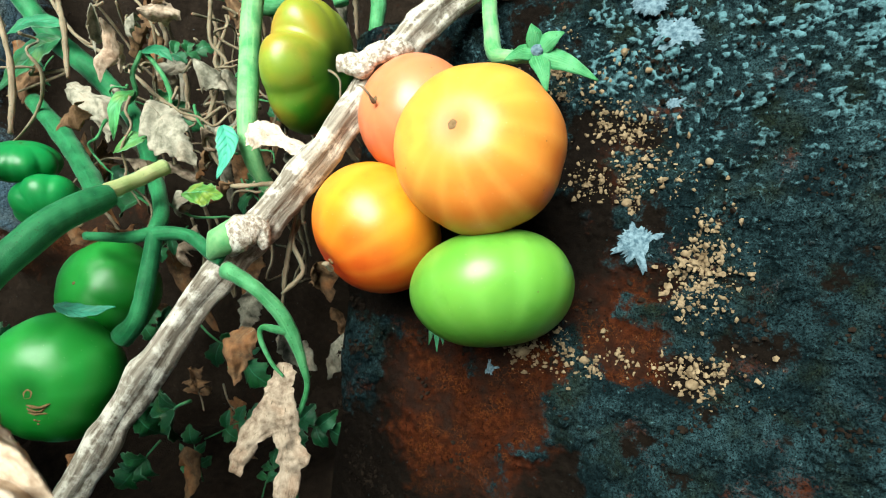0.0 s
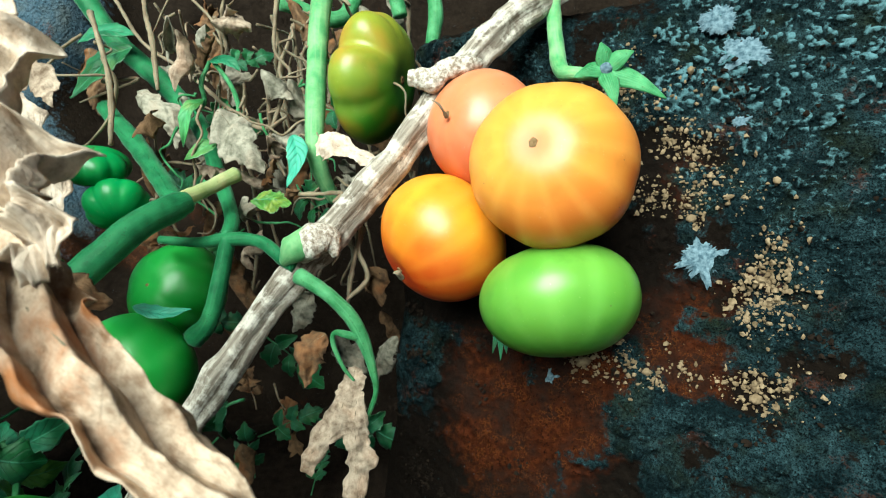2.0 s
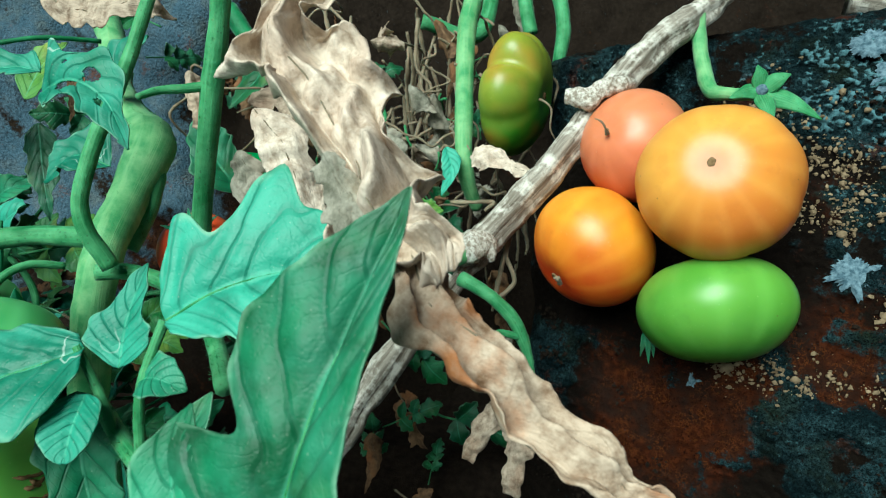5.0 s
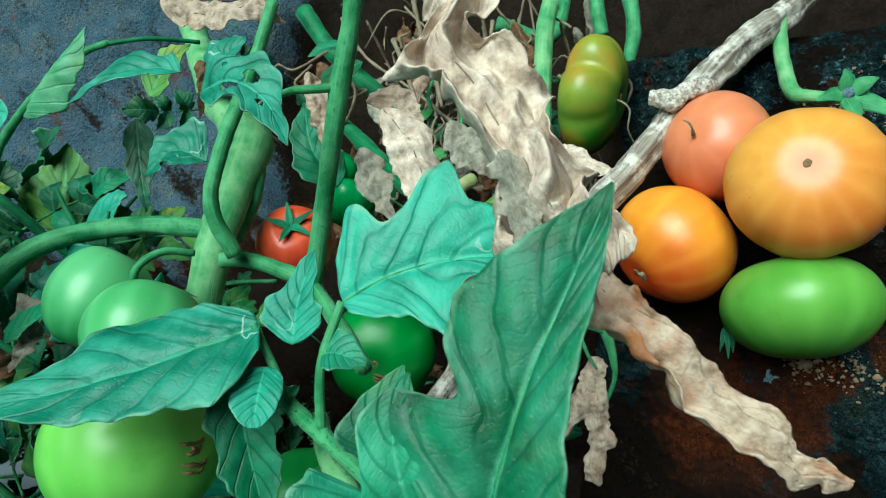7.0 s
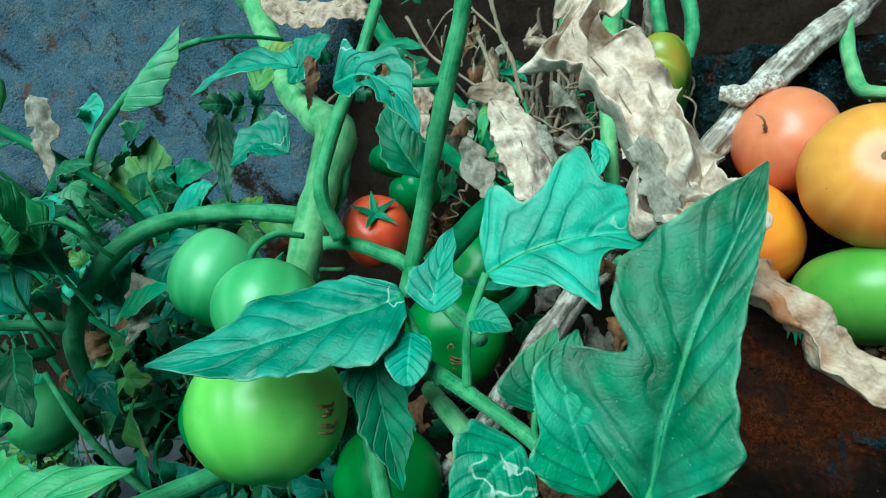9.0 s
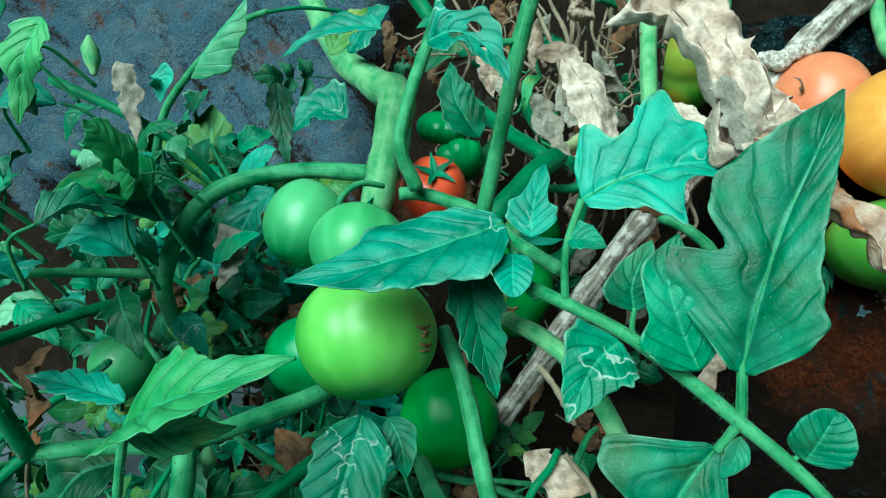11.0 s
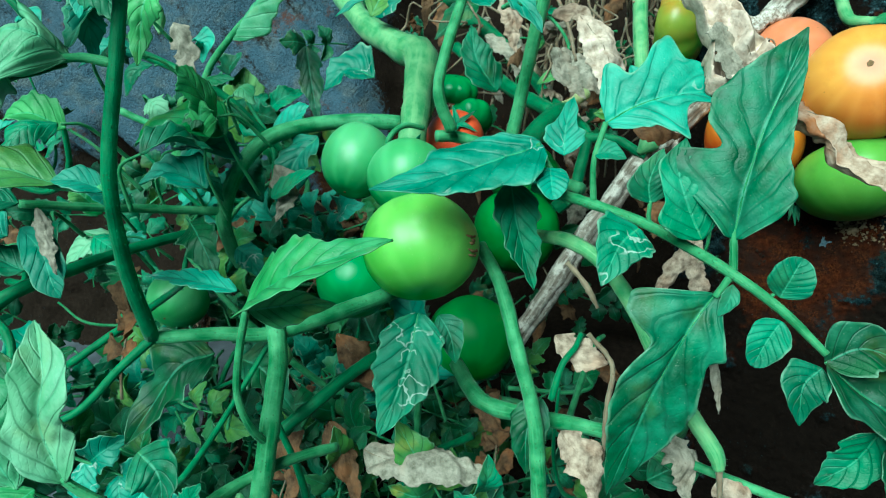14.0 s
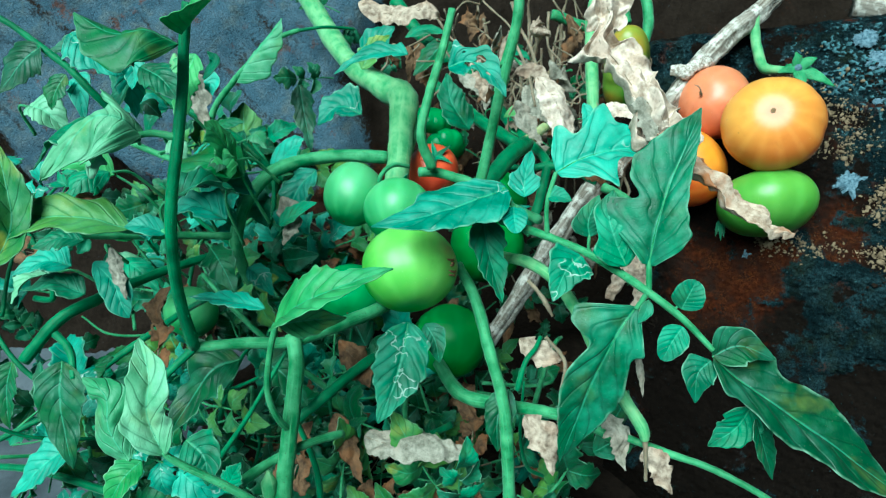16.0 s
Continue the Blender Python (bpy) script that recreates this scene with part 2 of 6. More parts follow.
def leaf_material(name, deep, pale, mined=0.0, yellow=0.12, glow=0.15):
    m = Nodes(name)
    uv = m.tree.nodes.new("ShaderNodeUVMap").outputs[0]
    split = m.tree.nodes.new("ShaderNodeSeparateXYZ")
    m.put(split.inputs[0], uv)
    u, across = split.outputs[0], m.math("ABSOLUTE", m.math("SUBTRACT", split.outputs[1], 0.5))
    saw = m.math("FRACT", m.math("SUBTRACT", m.math("ADD", m.math("MULTIPLY", u, 6.0), m.math("MULTIPLY", m.math("SUBTRACT", m.noise(110.0, 2.0), 0.5), 0.3)), m.math("MULTIPLY", across, 3.0)))
    rib = m.ramp(across, 0.028, 0.008)
    net = m.ramp(m.cells(900.0), 0.0, 0.5)
    big, fine = m.noise(70.0, 5.0), m.noise(650.0, 3.0)
    rnd = m.tree.nodes.new("ShaderNodeObjectInfo").outputs["Random"]
    colour = m.mix(m.ramp(m.math("ADD", big, m.math("MULTIPLY", m.math("SUBTRACT", rnd, 0.5), 0.5)), 0.3, 0.75), deep, pale)
    colour = m.mix(m.math("MULTIPLY", m.ramp(m.noise(45.0, 3.0), 0.58, 0.72), yellow), colour, (0.3, 0.32, 0.03))
    colour = m.mix(m.math("MULTIPLY", m.math("SUBTRACT", 1.0, m.ramp(m.math("ABSOLUTE", m.math("SUBTRACT", saw, 0.5)), 0.0, 0.3)), 0.22), colour, tuple(0.6 * x for x in deep))
    colour = m.mix(m.math("MULTIPLY", rib, 0.35), colour, (0.14, 0.55, 0.32))
    side = m.math("FRACT", m.math("ADD", m.math("MULTIPLY", u, 11.0), m.math("ADD", m.math("MULTIPLY", across, 9.0), m.math("MULTIPLY", m.noise(150.0, 3.0), 2.2))))
    small = m.ramp(m.math("ABSOLUTE", m.math("SUBTRACT", side, 0.5)), 0.12, 0.02)
    sunk = m.math("MAXIMUM", m.ramp(m.math("ABSOLUTE", m.math("SUBTRACT", saw, 0.5)), 0.1, 0.0), m.math("MULTIPLY", small, 0.14))
    colour = m.mix(m.math("MULTIPLY", sunk, 0.27), colour, tuple(0.5 * x for x in deep))
    bloom = m.ramp(m.noise(48.0, 5.0, 0.65), 0.46, 0.74)
    colour = m.mix(m.math("MULTIPLY", bloom, 0.4), colour, tuple(0.6 * x + 0.4 * y for x, y in zip(pale, (0.2, 0.6, 0.46))))
    colour = m.mix(m.math("MULTIPLY", m.ramp(m.noise(85.0, 4.0, 0.6), 0.56, 0.72), 0.45), colour, tuple(0.55 * x for x in deep))
    rim = m.ramp(m.math("ADD", across, m.math("MULTIPLY", m.math("SUBTRACT", big, 0.5), 0.07)), 0.45, 0.5)
    colour = m.mix(m.math("MULTIPLY", rim, m.ramp(m.noise(110.0, 3.0), 0.4, 0.75)), colour, (0.3, 0.56, 0.36))
    speck = m.ramp(m.cells(420.0), 0.1, 0.05)
    colour = m.mix(m.math("MULTIPLY", speck, 0.25), colour, (0.5, 0.6, 0.45))
    if mined:
        wander = m.noise(120.0, 2.0, 0.4)
        trail = m.ramp(m.math("ABSOLUTE", m.math("SUBTRACT", wander, 0.5)), 0.026, 0.012)
        where = m.ramp(m.noise(38.0, 1.0), 0.66 - 0.14 * mined, 0.7 - 0.14 * mined)
        colour = m.mix(m.math("MULTIPLY", m.math("MULTIPLY", trail, where), 0.5), colour, (0.6, 0.74, 0.64))
    height = m.math("ADD", m.math("MULTIPLY", rib, 0.4), m.math("ADD", m.math("MULTIPLY", m.math("ADD", net, fine), 0.12), m.math("MULTIPLY", sunk, -0.7)))
    bump = m.bump(height, 0.5, 0.0009)
    m.finish(colour, m.ramp(big, 0.0, 1.6), bump, Specular_IOR_Level=0.42)
    m.put(m.shader.inputs["Roughness"], m.math("ADD", 0.42, m.math("MULTIPLY", big, 0.25)))
    m.put(m.shader.inputs["Sheen Weight"], 0.02)
    thin = m.tree.nodes.new("ShaderNodeBsdfTranslucent")
    m.put(thin.inputs[0], m.mix(0.5, colour, (0.12, 0.4, 0.05)))
    both = m.tree.nodes.new("ShaderNodeMixShader")
    both.inputs[0].default_value = glow
    m.tree.links.new(m.shader.outputs[0], both.inputs[1])
    m.tree.links.new(thin.outputs[0], both.inputs[2])
    m.tree.links.new(both.outputs[0], m.tree.nodes["Material Output"].inputs[0])
    return m.material


def dry_material(name, light, dark, rust=0.3):
    m = Nodes(name)
    big, mid, fine = m.noise(60.0, 5.0), m.noise(230.0, 5.0, 0.65), m.noise(900.0, 3.0)
    uv = m.tree.nodes.new("ShaderNodeUVMap").outputs[0]
    split = m.tree.nodes.new("ShaderNodeSeparateXYZ")
    m.put(split.inputs[0], uv)
    across = m.math("ABSOLUTE", m.math("SUBTRACT", split.outputs[1], 0.5))
    saw = m.math("FRACT", m.math("SUBTRACT", m.math("MULTIPLY", split.outputs[0], 9.0), m.math("MULTIPLY", across, 4.0)))
    vein = m.ramp(m.math("ABSOLUTE", m.math("SUBTRACT", saw, 0.5)), 0.09, 0.0)
    colour = m.mix(m.ramp(m.math("ADD", m.math("MULTIPLY", mid, 0.6), m.math("MULTIPLY", m.noise(120.0, 4.0, 0.6), 0.4)), 0.36, 0.56), dark, light)
    colour = m.mix(m.math("MULTIPLY", m.ramp(big, 0.5, 0.64), rust), colour, (0.36, 0.13, 0.035))
    colour = m.mix(m.math("MULTIPLY", vein, 0.1), colour, dark)
    colour = m.mix(m.math("MULTIPLY", m.ramp(m.cells(300.0), 0.14, 0.06), 0.35), colour, (0.12, 0.07, 0.04))
    stretch = m.tree.nodes.new("ShaderNodeMapping")
    m.put(stretch.inputs[0], uv)
    stretch.inputs[3].default_value = (4.0, 8.0, 1.0)
    pleat = m.noise(1.0, 3.0, 0.6, stretch.outputs[0])
    colour = m.mix(m.math("MULTIPLY", m.ramp(pleat, 0.46, 0.7), 0.22), colour, dark)
    bump = m.bump(m.math("ADD", m.math("ADD", m.math("MULTIPLY", mid, 0.45), m.math("MULTIPLY", pleat, 1.3)), m.math("ADD", m.math("MULTIPLY", vein, 0.12), m.math("MULTIPLY", fine, 0.4))), 0.6, 0.0012)
    m.finish(colour, 0.78, bump, Specular_IOR_Level=0.2)
    thin = m.tree.nodes.new("ShaderNodeBsdfTranslucent")
    m.put(thin.inputs[0], colour)
    both = m.tree.nodes.new("ShaderNodeMixShader")
    both.inputs[0].default_value = 0.15
    m.tree.links.new(m.shader.outputs[0], both.inputs[1])
    m.tree.links.new(thin.outputs[0], both.inputs[2])
    m.tree.links.new(both.outputs[0], m.tree.nodes["Material Output"].inputs[0])
    return m.material


def stem_material(name, colour, pale, spots=0.5):
    m = Nodes(name)
    uv = m.tree.nodes.new("ShaderNodeUVMap").outputs[0]
    stretch = m.tree.nodes.new("ShaderNodeMapping")
    m.put(stretch.inputs[0], uv)
    stretch.inputs[3].default_value = (0.35, 14.0, 1.0)
    streak = m.noise(1.0, 3.0, 0.5, stretch.outputs[0])
    big, fine = m.noise(90.0, 4.0), m.noise(1100.0, 3.0)
    c = m.mix(m.ramp(big, 0.35, 0.7), colour, pale)
    c = m.mix(m.math("MULTIPLY", m.ramp(streak, 0.5, 0.64), 0.5), c, pale)
    c = m.mix(m.math("MULTIPLY", m.ramp(m.math("ADD", m.cells(430.0), m.math("MULTIPLY", m.noise(150.0), 0.3)), 0.36, 0.24), spots), c, (0.02, 0.05, 0.015))
    bump = m.bump(m.math("ADD", streak, m.math("MULTIPLY", fine, 0.6)), 0.5, 0.0007)
    return m.finish(c, 0.62, bump, Specular_IOR_Level=0.25, Sheen_Weight=0.16, Sheen_Roughness=0.4, Sheen_Tint=(0.6, 0.95, 0.75, 1.0), Subsurface_Weight=0.08, Subsurface_Scale=0.003)


def fruit_material(name, low, high, blush, gloss=0.3):
    """low to high towards grad: ripening tints, and top light and underside shade painted in; blush in soft patches;
    fine pale specks and scuffs.
    """
    m = Nodes(name)
    ripe = m.tree.nodes.new("ShaderNodeAttribute")
    ripe.attribute_name = "masks"
    split = m.tree.nodes.new("ShaderNodeSeparateColor")
    m.put(split.inputs[0], ripe.outputs[0])
    soft, fine = m.noise(38.0, 3.0, 0.45), m.noise(420.0, 3.0)
    # t also carries painted light: paler upper and front sides, darker underside
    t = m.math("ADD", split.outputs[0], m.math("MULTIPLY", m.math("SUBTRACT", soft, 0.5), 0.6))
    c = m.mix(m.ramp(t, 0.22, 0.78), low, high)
    c = m.mix(m.math("MULTIPLY", m.ramp(m.noise(26.0, 2.0), 0.5, 0.68), 0.5), c, blush)
    c = m.mix(m.math("MULTIPLY", split.outputs[1], 0.35), c, tuple(min(1.0, x * 1.5 + 0.04) for x in high))
    uv = m.tree.nodes.new("ShaderNodeUVMap").outputs[0]
    stripe = m.tree.nodes.new("ShaderNodeMapping")
    m.put(stripe.inputs[0], uv)
    stripe.inputs[3].default_value = (2.0, 16.0, 1.0)
    c = m.mix(m.math("MULTIPLY", m.ramp(m.noise(1.0, 4.0, 0.6, stripe.outputs[0]), 0.5, 0.72), 0.28), c, tuple(min(1.0, x * 1.25 + 0.05) for x in high))
    c = m.mix(m.math("MULTIPLY", m.ramp(m.noise(75.0, 5.0, 0.65), 0.55, 0.75), 0.22), c, tuple(0.55 * x for x in low))
    c = m.mix(m.math("MULTIPLY", m.ramp(m.cells(330.0), 0.07, 0.03), 0.3), c, (0.75, 0.72, 0.5))
    c = m.mix(m.math("MULTIPLY", m.ramp(m.cells(95.0), 0.045, 0.02), 0.8), c, (0.1, 0.07, 0.03))
    c = m.mix(m.math("MULTIPLY", split.outputs[2], 0.7), c, tuple(0.6 * x for x in low))
    bump = m.bump(m.math("ADD", m.math("MULTIPLY", soft, 0.6), m.math("MULTIPLY", fine, 0.08)), 0.18, 0.001)
    rough = m.math("ADD", gloss, m.math("MULTIPLY", m.noise(160.0, 4.0), 0.16))
    return m.finish(c, rough, bump, Subsurface_Weight=0.18, Subsurface_Scale=0.006, Subsurface_Radius=(1.0, 0.6, 0.2), Specular_IOR_Level=0.5)


def slab_material(name, rusty, crusty, mid, lichen, moss=0.7):
    m = Nodes(name)
    a = m.tree.nodes.new("ShaderNodeAttribute")
    a.attribute_name = "masks"
    split = m.tree.nodes.new("ShaderNodeSeparateColor")
    m.put(split.inputs[0], a.outputs[0])
    big, medium, fine = m.noise(55.0, 6.0, 0.6), m.noise(260.0, 6.0, 0.65), m.noise(1300.0, 4.0, 0.6)
    grain = m.noise(520.0, 5.0, 0.7)
    base = m.mix(m.ramp(medium, 0.35, 0.7), mid, tuple(0.35 * x for x in mid))
    base = m.mix(m.math("MULTIPLY", m.ramp(grain, 0.56, 0.7), 0.6), base, tuple(min(1, 3.0 * x) for x in mid))
    rust = m.mix(m.ramp(medium, 0.42, 0.66), rusty, tuple(min(1, x * 2.6) for x in rusty))
    rust = m.mix(m.ramp(grain, 0.5, 0.64), rust, tuple(0.2 * x for x in rusty))
    dull = (0.75 * rusty[0], 0.42 * rusty[0], 0.3 * rusty[0])
    rust = m.mix(m.math("MULTIPLY", m.ramp(m.noise(38.0, 4.0, 0.55), 0.42, 0.6), 0.85), rust, m.mix(m.ramp(medium, 0.4, 0.65), dull, tuple(0.45 * x for x in dull)))
    thread = m.ramp(m.math("ABSOLUTE", m.math("SUBTRACT", m.noise(330.0, 3.0, 0.6), 0.5)), 0.035, 0.0)
    rust = m.mix(m.math("MULTIPLY", thread, m.ramp(m.noise(70.0, 3.0), 0.45, 0.6)), rust, (min(1, 3.4 * rusty[0]), min(1, 4.0 * rusty[1]), 3.0 * rusty[2]))
    c = m.mix(m.ramp(m.math("ADD", split.outputs[1], m.math("MULTIPLY", m.math("SUBTRACT", medium, 0.5), 0.9)), 0.3, 0.7), base, rust)
    teal = tuple(0.5 * x + 0.22 * y for x, y in zip(crusty, lichen))
    crust = m.mix(m.ramp(m.math("ADD", m.math("MULTIPLY", big, 0.6), m.math("MULTIPLY", grain, 0.5)), 0.5, 0.72), crusty, teal)
    olive = (2.2 * crusty[0], 1.1 * crusty[1], 0.45 * crusty[2])
    crust = m.mix(m.math("MULTIPLY", m.ramp(m.noise(42.0, 4.0, 0.6), 0.5, 0.68), moss), crust, m.mix(grain, olive, tuple(2.4 * x for x in olive)))
    crust = m.mix(m.ramp(fine, 0.45, 0.62), crust, tuple(0.25 * x for x in crusty))
    crust = m.mix(m.math("MULTIPLY", m.ramp(m.math("ADD", m.noise(34.0, 3.0), m.math("MULTIPLY", grain, 0.5)), 0.88, 0.98), 0.8), crust, tuple(min(1, x * 1.8) for x in rusty))
    c = m.mix(m.ramp(m.math("ADD", split.outputs[0], m.math("MULTIPLY", m.math("SUBTRACT", medium, 0.5), 0.9)), 0.4, 0.6), c, crust)
    c = m.mix(m.math("MULTIPLY", m.ramp(m.math("ADD", split.outputs[2], m.math("MULTIPLY", m.math("SUBTRACT", grain, 0.5), 1.4)), 0.45, 0.95), 0.8), c, lichen)
    speck = m.ramp(m.cells(420.0), 0.16, 0.06)
    c = m.mix(m.math("MULTIPLY", m.math("MULTIPLY", speck, m.ramp(medium, 0.54, 0.66)), 0.45), c, lichen)
    bump = m.bump(m.math("ADD", m.math("SUBTRACT", m.math("MULTIPLY", medium, 1.0), m.math("MULTIPLY", m.math("MULTIPLY", m.cells(380.0), split.outputs[0]), 0.9)), m.math("MULTIPLY", fine, 0.5)), 0.9, 0.0018)
    return m.finish(c, m.math("ADD", 0.62, m.math("MULTIPLY", fine, 0.3)), bump, Specular_IOR_Level=0.04)


LEAF = leaf_material("tomato_leaf_green", (0.008, 0.09, 0.03), (0.034, 0.3, 0.13))
LEAF_MINED = leaf_material("mined_leaf_green", (0.008, 0.11, 0.045), (0.035, 0.28, 0.14), mined=0.8)
LEAF_PALE = leaf_material("pale_leaf_green", (0.025, 0.21, 0.04), (0.1, 0.4, 0.11), yellow=0.4)
LEAF_WHITE = leaf_material("whitish_leaf_green", (0.06, 0.27, 0.1), (0.24, 0.52, 0.29), yellow=0.3)
LEAF_BLUE = leaf_material("bluish_leaf_green", (0.016, 0.175, 0.098), (0.072, 0.42, 0.275), mined=0.3, yellow=0.05)
# for dark leaves, and with deep shade put into the colour for inner foliage
LEAF_DARK = leaf_material("dark_shaded_leaf_green", (0.003, 0.06, 0.018), (0.016, 0.15, 0.035), yellow=0.2)
LEAF_OLD = leaf_material("yellowing_leaf", (0.02, 0.15, 0.03), (0.12, 0.3, 0.04), yellow=0.9)
DRY = dry_material("dried_leaf", (0.76, 0.66, 0.53), (0.36, 0.27, 0.19), 0.2)
DRY_DULL = dry_material("dull_dried_leaf", (0.54, 0.44, 0.33), (0.16, 0.11, 0.07), 0.25)
DRY_RUST = dry_material("rust_stained_dried_leaf", (0.62, 0.5, 0.37), (0.22, 0.13, 0.07), 0.9)
DRY_BROWN = dry_material("brown_dried_leaf", (0.2, 0.12, 0.06), (0.06, 0.035, 0.02), 0.4)
DRY_GREY = dry_material("greyish_dried_leaf", (0.4, 0.38, 0.3), (0.13, 0.13, 0.09), 0.12)
STEM = stem_material("green_stem", (0.02, 0.15, 0.042), (0.11, 0.36, 0.15))
# STEM_DARK and STEM_MID: stem green darkened to paint in shade among the plants
STEM_DARK = stem_material("dark_shaded_green_stem", (0.007, 0.095, 0.03), (0.03, 0.21, 0.075))
STEM_MID = stem_material("part_shaded_green_stem", (0.007, 0.1, 0.032), (0.035, 0.22, 0.08))
STEM_PALE = stem_material("pale_stem", (0.065, 0.27, 0.09), (0.23, 0.46, 0.2), 0.15)
STEM_CUT = stem_material("yellowish_stem", (0.24, 0.32, 0.11), (0.42, 0.46, 0.22), 0.2)
VINE = stem_material("dried_vine", (0.13, 0.1, 0.06), (0.28, 0.23, 0.15), 0.5)
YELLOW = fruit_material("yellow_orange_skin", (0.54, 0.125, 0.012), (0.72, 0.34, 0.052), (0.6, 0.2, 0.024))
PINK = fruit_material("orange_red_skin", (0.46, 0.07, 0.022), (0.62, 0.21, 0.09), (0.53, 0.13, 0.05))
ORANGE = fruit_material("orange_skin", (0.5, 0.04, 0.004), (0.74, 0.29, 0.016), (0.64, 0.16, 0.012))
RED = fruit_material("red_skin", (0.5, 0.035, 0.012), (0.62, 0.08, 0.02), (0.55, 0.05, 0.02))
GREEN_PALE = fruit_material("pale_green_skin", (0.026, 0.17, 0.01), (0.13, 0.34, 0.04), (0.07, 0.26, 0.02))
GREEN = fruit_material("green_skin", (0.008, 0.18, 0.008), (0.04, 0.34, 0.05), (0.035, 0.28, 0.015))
# GREEN darkened: the shade low by the stick is put into the skin
GREEN_SHADE = fruit_material("shaded_green_skin", (0.006, 0.125, 0.008), (0.024, 0.26, 0.035), (0.018, 0.2, 0.013))
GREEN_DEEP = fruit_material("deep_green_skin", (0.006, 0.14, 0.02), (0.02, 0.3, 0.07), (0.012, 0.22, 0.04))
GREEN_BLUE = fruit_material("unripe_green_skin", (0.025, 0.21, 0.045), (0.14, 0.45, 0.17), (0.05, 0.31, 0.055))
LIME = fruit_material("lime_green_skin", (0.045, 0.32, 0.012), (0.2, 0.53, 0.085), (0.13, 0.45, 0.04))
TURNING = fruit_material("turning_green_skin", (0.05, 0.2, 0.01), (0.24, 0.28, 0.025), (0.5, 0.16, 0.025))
SLAB = slab_material("rusty_crusted_stone", (0.024, 0.006, 0.002), (0.0034, 0.0098, 0.0115), (0.006, 0.0043, 0.003), (0.13, 0.27, 0.3))
WALL = slab_material("blue_grey_stone", (0.05, 0.018, 0.008), (0.062, 0.115, 0.155), (0.018, 0.013, 0.009), (0.36, 0.48, 0.56), 0.25)
m_ = Nodes("scar_tissue")
SCAR = m_.finish(m_.mix(m_.noise(700.0), (0.27, 0.18, 0.085), (0.08, 0.045, 0.02)), 0.8, m_.bump(m_.noise(900.0), 0.6, 0.0006), Specular_IOR_Level=0.08)
m_ = Nodes("weathered_wood")
stretch_ = m_.tree.nodes.new("ShaderNodeMapping")
m_.put(stretch_.inputs[0], m_.tree.nodes.new("ShaderNodeUVMap").outputs[0])
stretch_.inputs[3].default_value = (0.3, 22.0, 1.0)
grain_ = m_.noise(1.0, 5.0, 0.6, stretch_.outputs[0])
wood_ = m_.mix(m_.ramp(grain_, 0.35, 0.62), (0.1, 0.08, 0.056), (0.36, 0.33, 0.27))
wood_ = m_.mix(m_.ramp(m_.math("ADD", m_.noise(110.0, 5.0, 0.65), m_.math("MULTIPLY", grain_, 0.25)), 0.6, 0.74), wood_, (0.6, 0.58, 0.5))
wood_ = m_.mix(m_.math("MULTIPLY", m_.ramp(m_.cells(620.0), 0.24, 0.12), 0.45), wood_, (0.04, 0.032, 0.024))
WOOD = m_.finish(wood_, 0.8, m_.bump(m_.math("ADD", grain_, m_.math("MULTIPLY", m_.noise(700.0), 0.4)), 0.8, 0.0014), Specular_IOR_Level=0.25)
m_ = Nodes("peeling_bark")
BARK = m_.finish(m_.mix(m_.ramp(m_.noise(420.0, 5.0, 0.7), 0.4, 0.62), (0.24, 0.2, 0.15), (0.7, 0.68, 0.6)), 0.85, m_.bump(m_.noise(500.0, 5.0), 0.9, 0.0015), Specular_IOR_Level=0.08)
m_ = Nodes("concrete_ground")
GROUND = m_.finish(m_.mix(m_.ramp(m_.noise(14.0, 8.0, 0.65), 0.35, 0.7), (0.05, 0.06, 0.068), (0.13, 0.155, 0.17)), 0.85, m_.bump(m_.noise(260.0, 6.0, 0.7), 0.6, 0.002), Specular_IOR_Level=0.08)
m_ = Nodes("clay_crumbs")
CLAY = m_.finish(m_.mix(m_.ramp(m_.noise(160.0, 5.0), 0.3, 0.7), (0.1, 0.07, 0.038), (0.3, 0.23, 0.14)), 0.9, m_.bump(m_.noise(900.0, 4.0), 0.8, 0.001), Specular_IOR_Level=0.08)
m_ = Nodes("dark_soil_crumbs")
SOIL = m_.finish(m_.mix(m_.ramp(m_.noise(160.0, 5.0), 0.3, 0.7), (0.006, 0.0043, 0.003), (0.02, 0.014, 0.0095)), 0.95, m_.bump(m_.noise(700.0, 5.0), 0.9, 0.0015), Specular_IOR_Level=0.08)
m_ = Nodes("pale_lichen")
LICHEN = m_.finish(m_.mix(m_.ramp(m_.noise(500.0, 5.0), 0.35, 0.65), (0.045, 0.085, 0.11), (0.16, 0.24, 0.28)), 0.85, m_.bump(m_.noise(900.0, 4.0), 0.7, 0.0008), Specular_IOR_Level=0.08)

# ---- setting ----
def slab_depth(x, z):
    """How deep the slab's face lies at x, z."""
    return 34.05 - 0.552 * x + 0.1635 * z + 0.0016 * (z - 2) ** 2


def soft_spot(x, z, cx, cz, rx, rz):
    return np.exp(-(((x - cx) / rx) ** 2 + ((z - cz) / rz) ** 2))


SURFACE = {}


def on_slab(px, pz):
    """The slab's real face, with its bumps, at x, z."""
    j = int(np.clip(np.searchsorted(SURFACE["z"][0], pz), 0, SURFACE["z"].shape[1] - 1))
    i = int(np.clip(np.searchsorted(SURFACE["x"][:, j], px), 0, SURFACE["x"].shape[0] - 1))
    return float(SURFACE["y"][i, j])


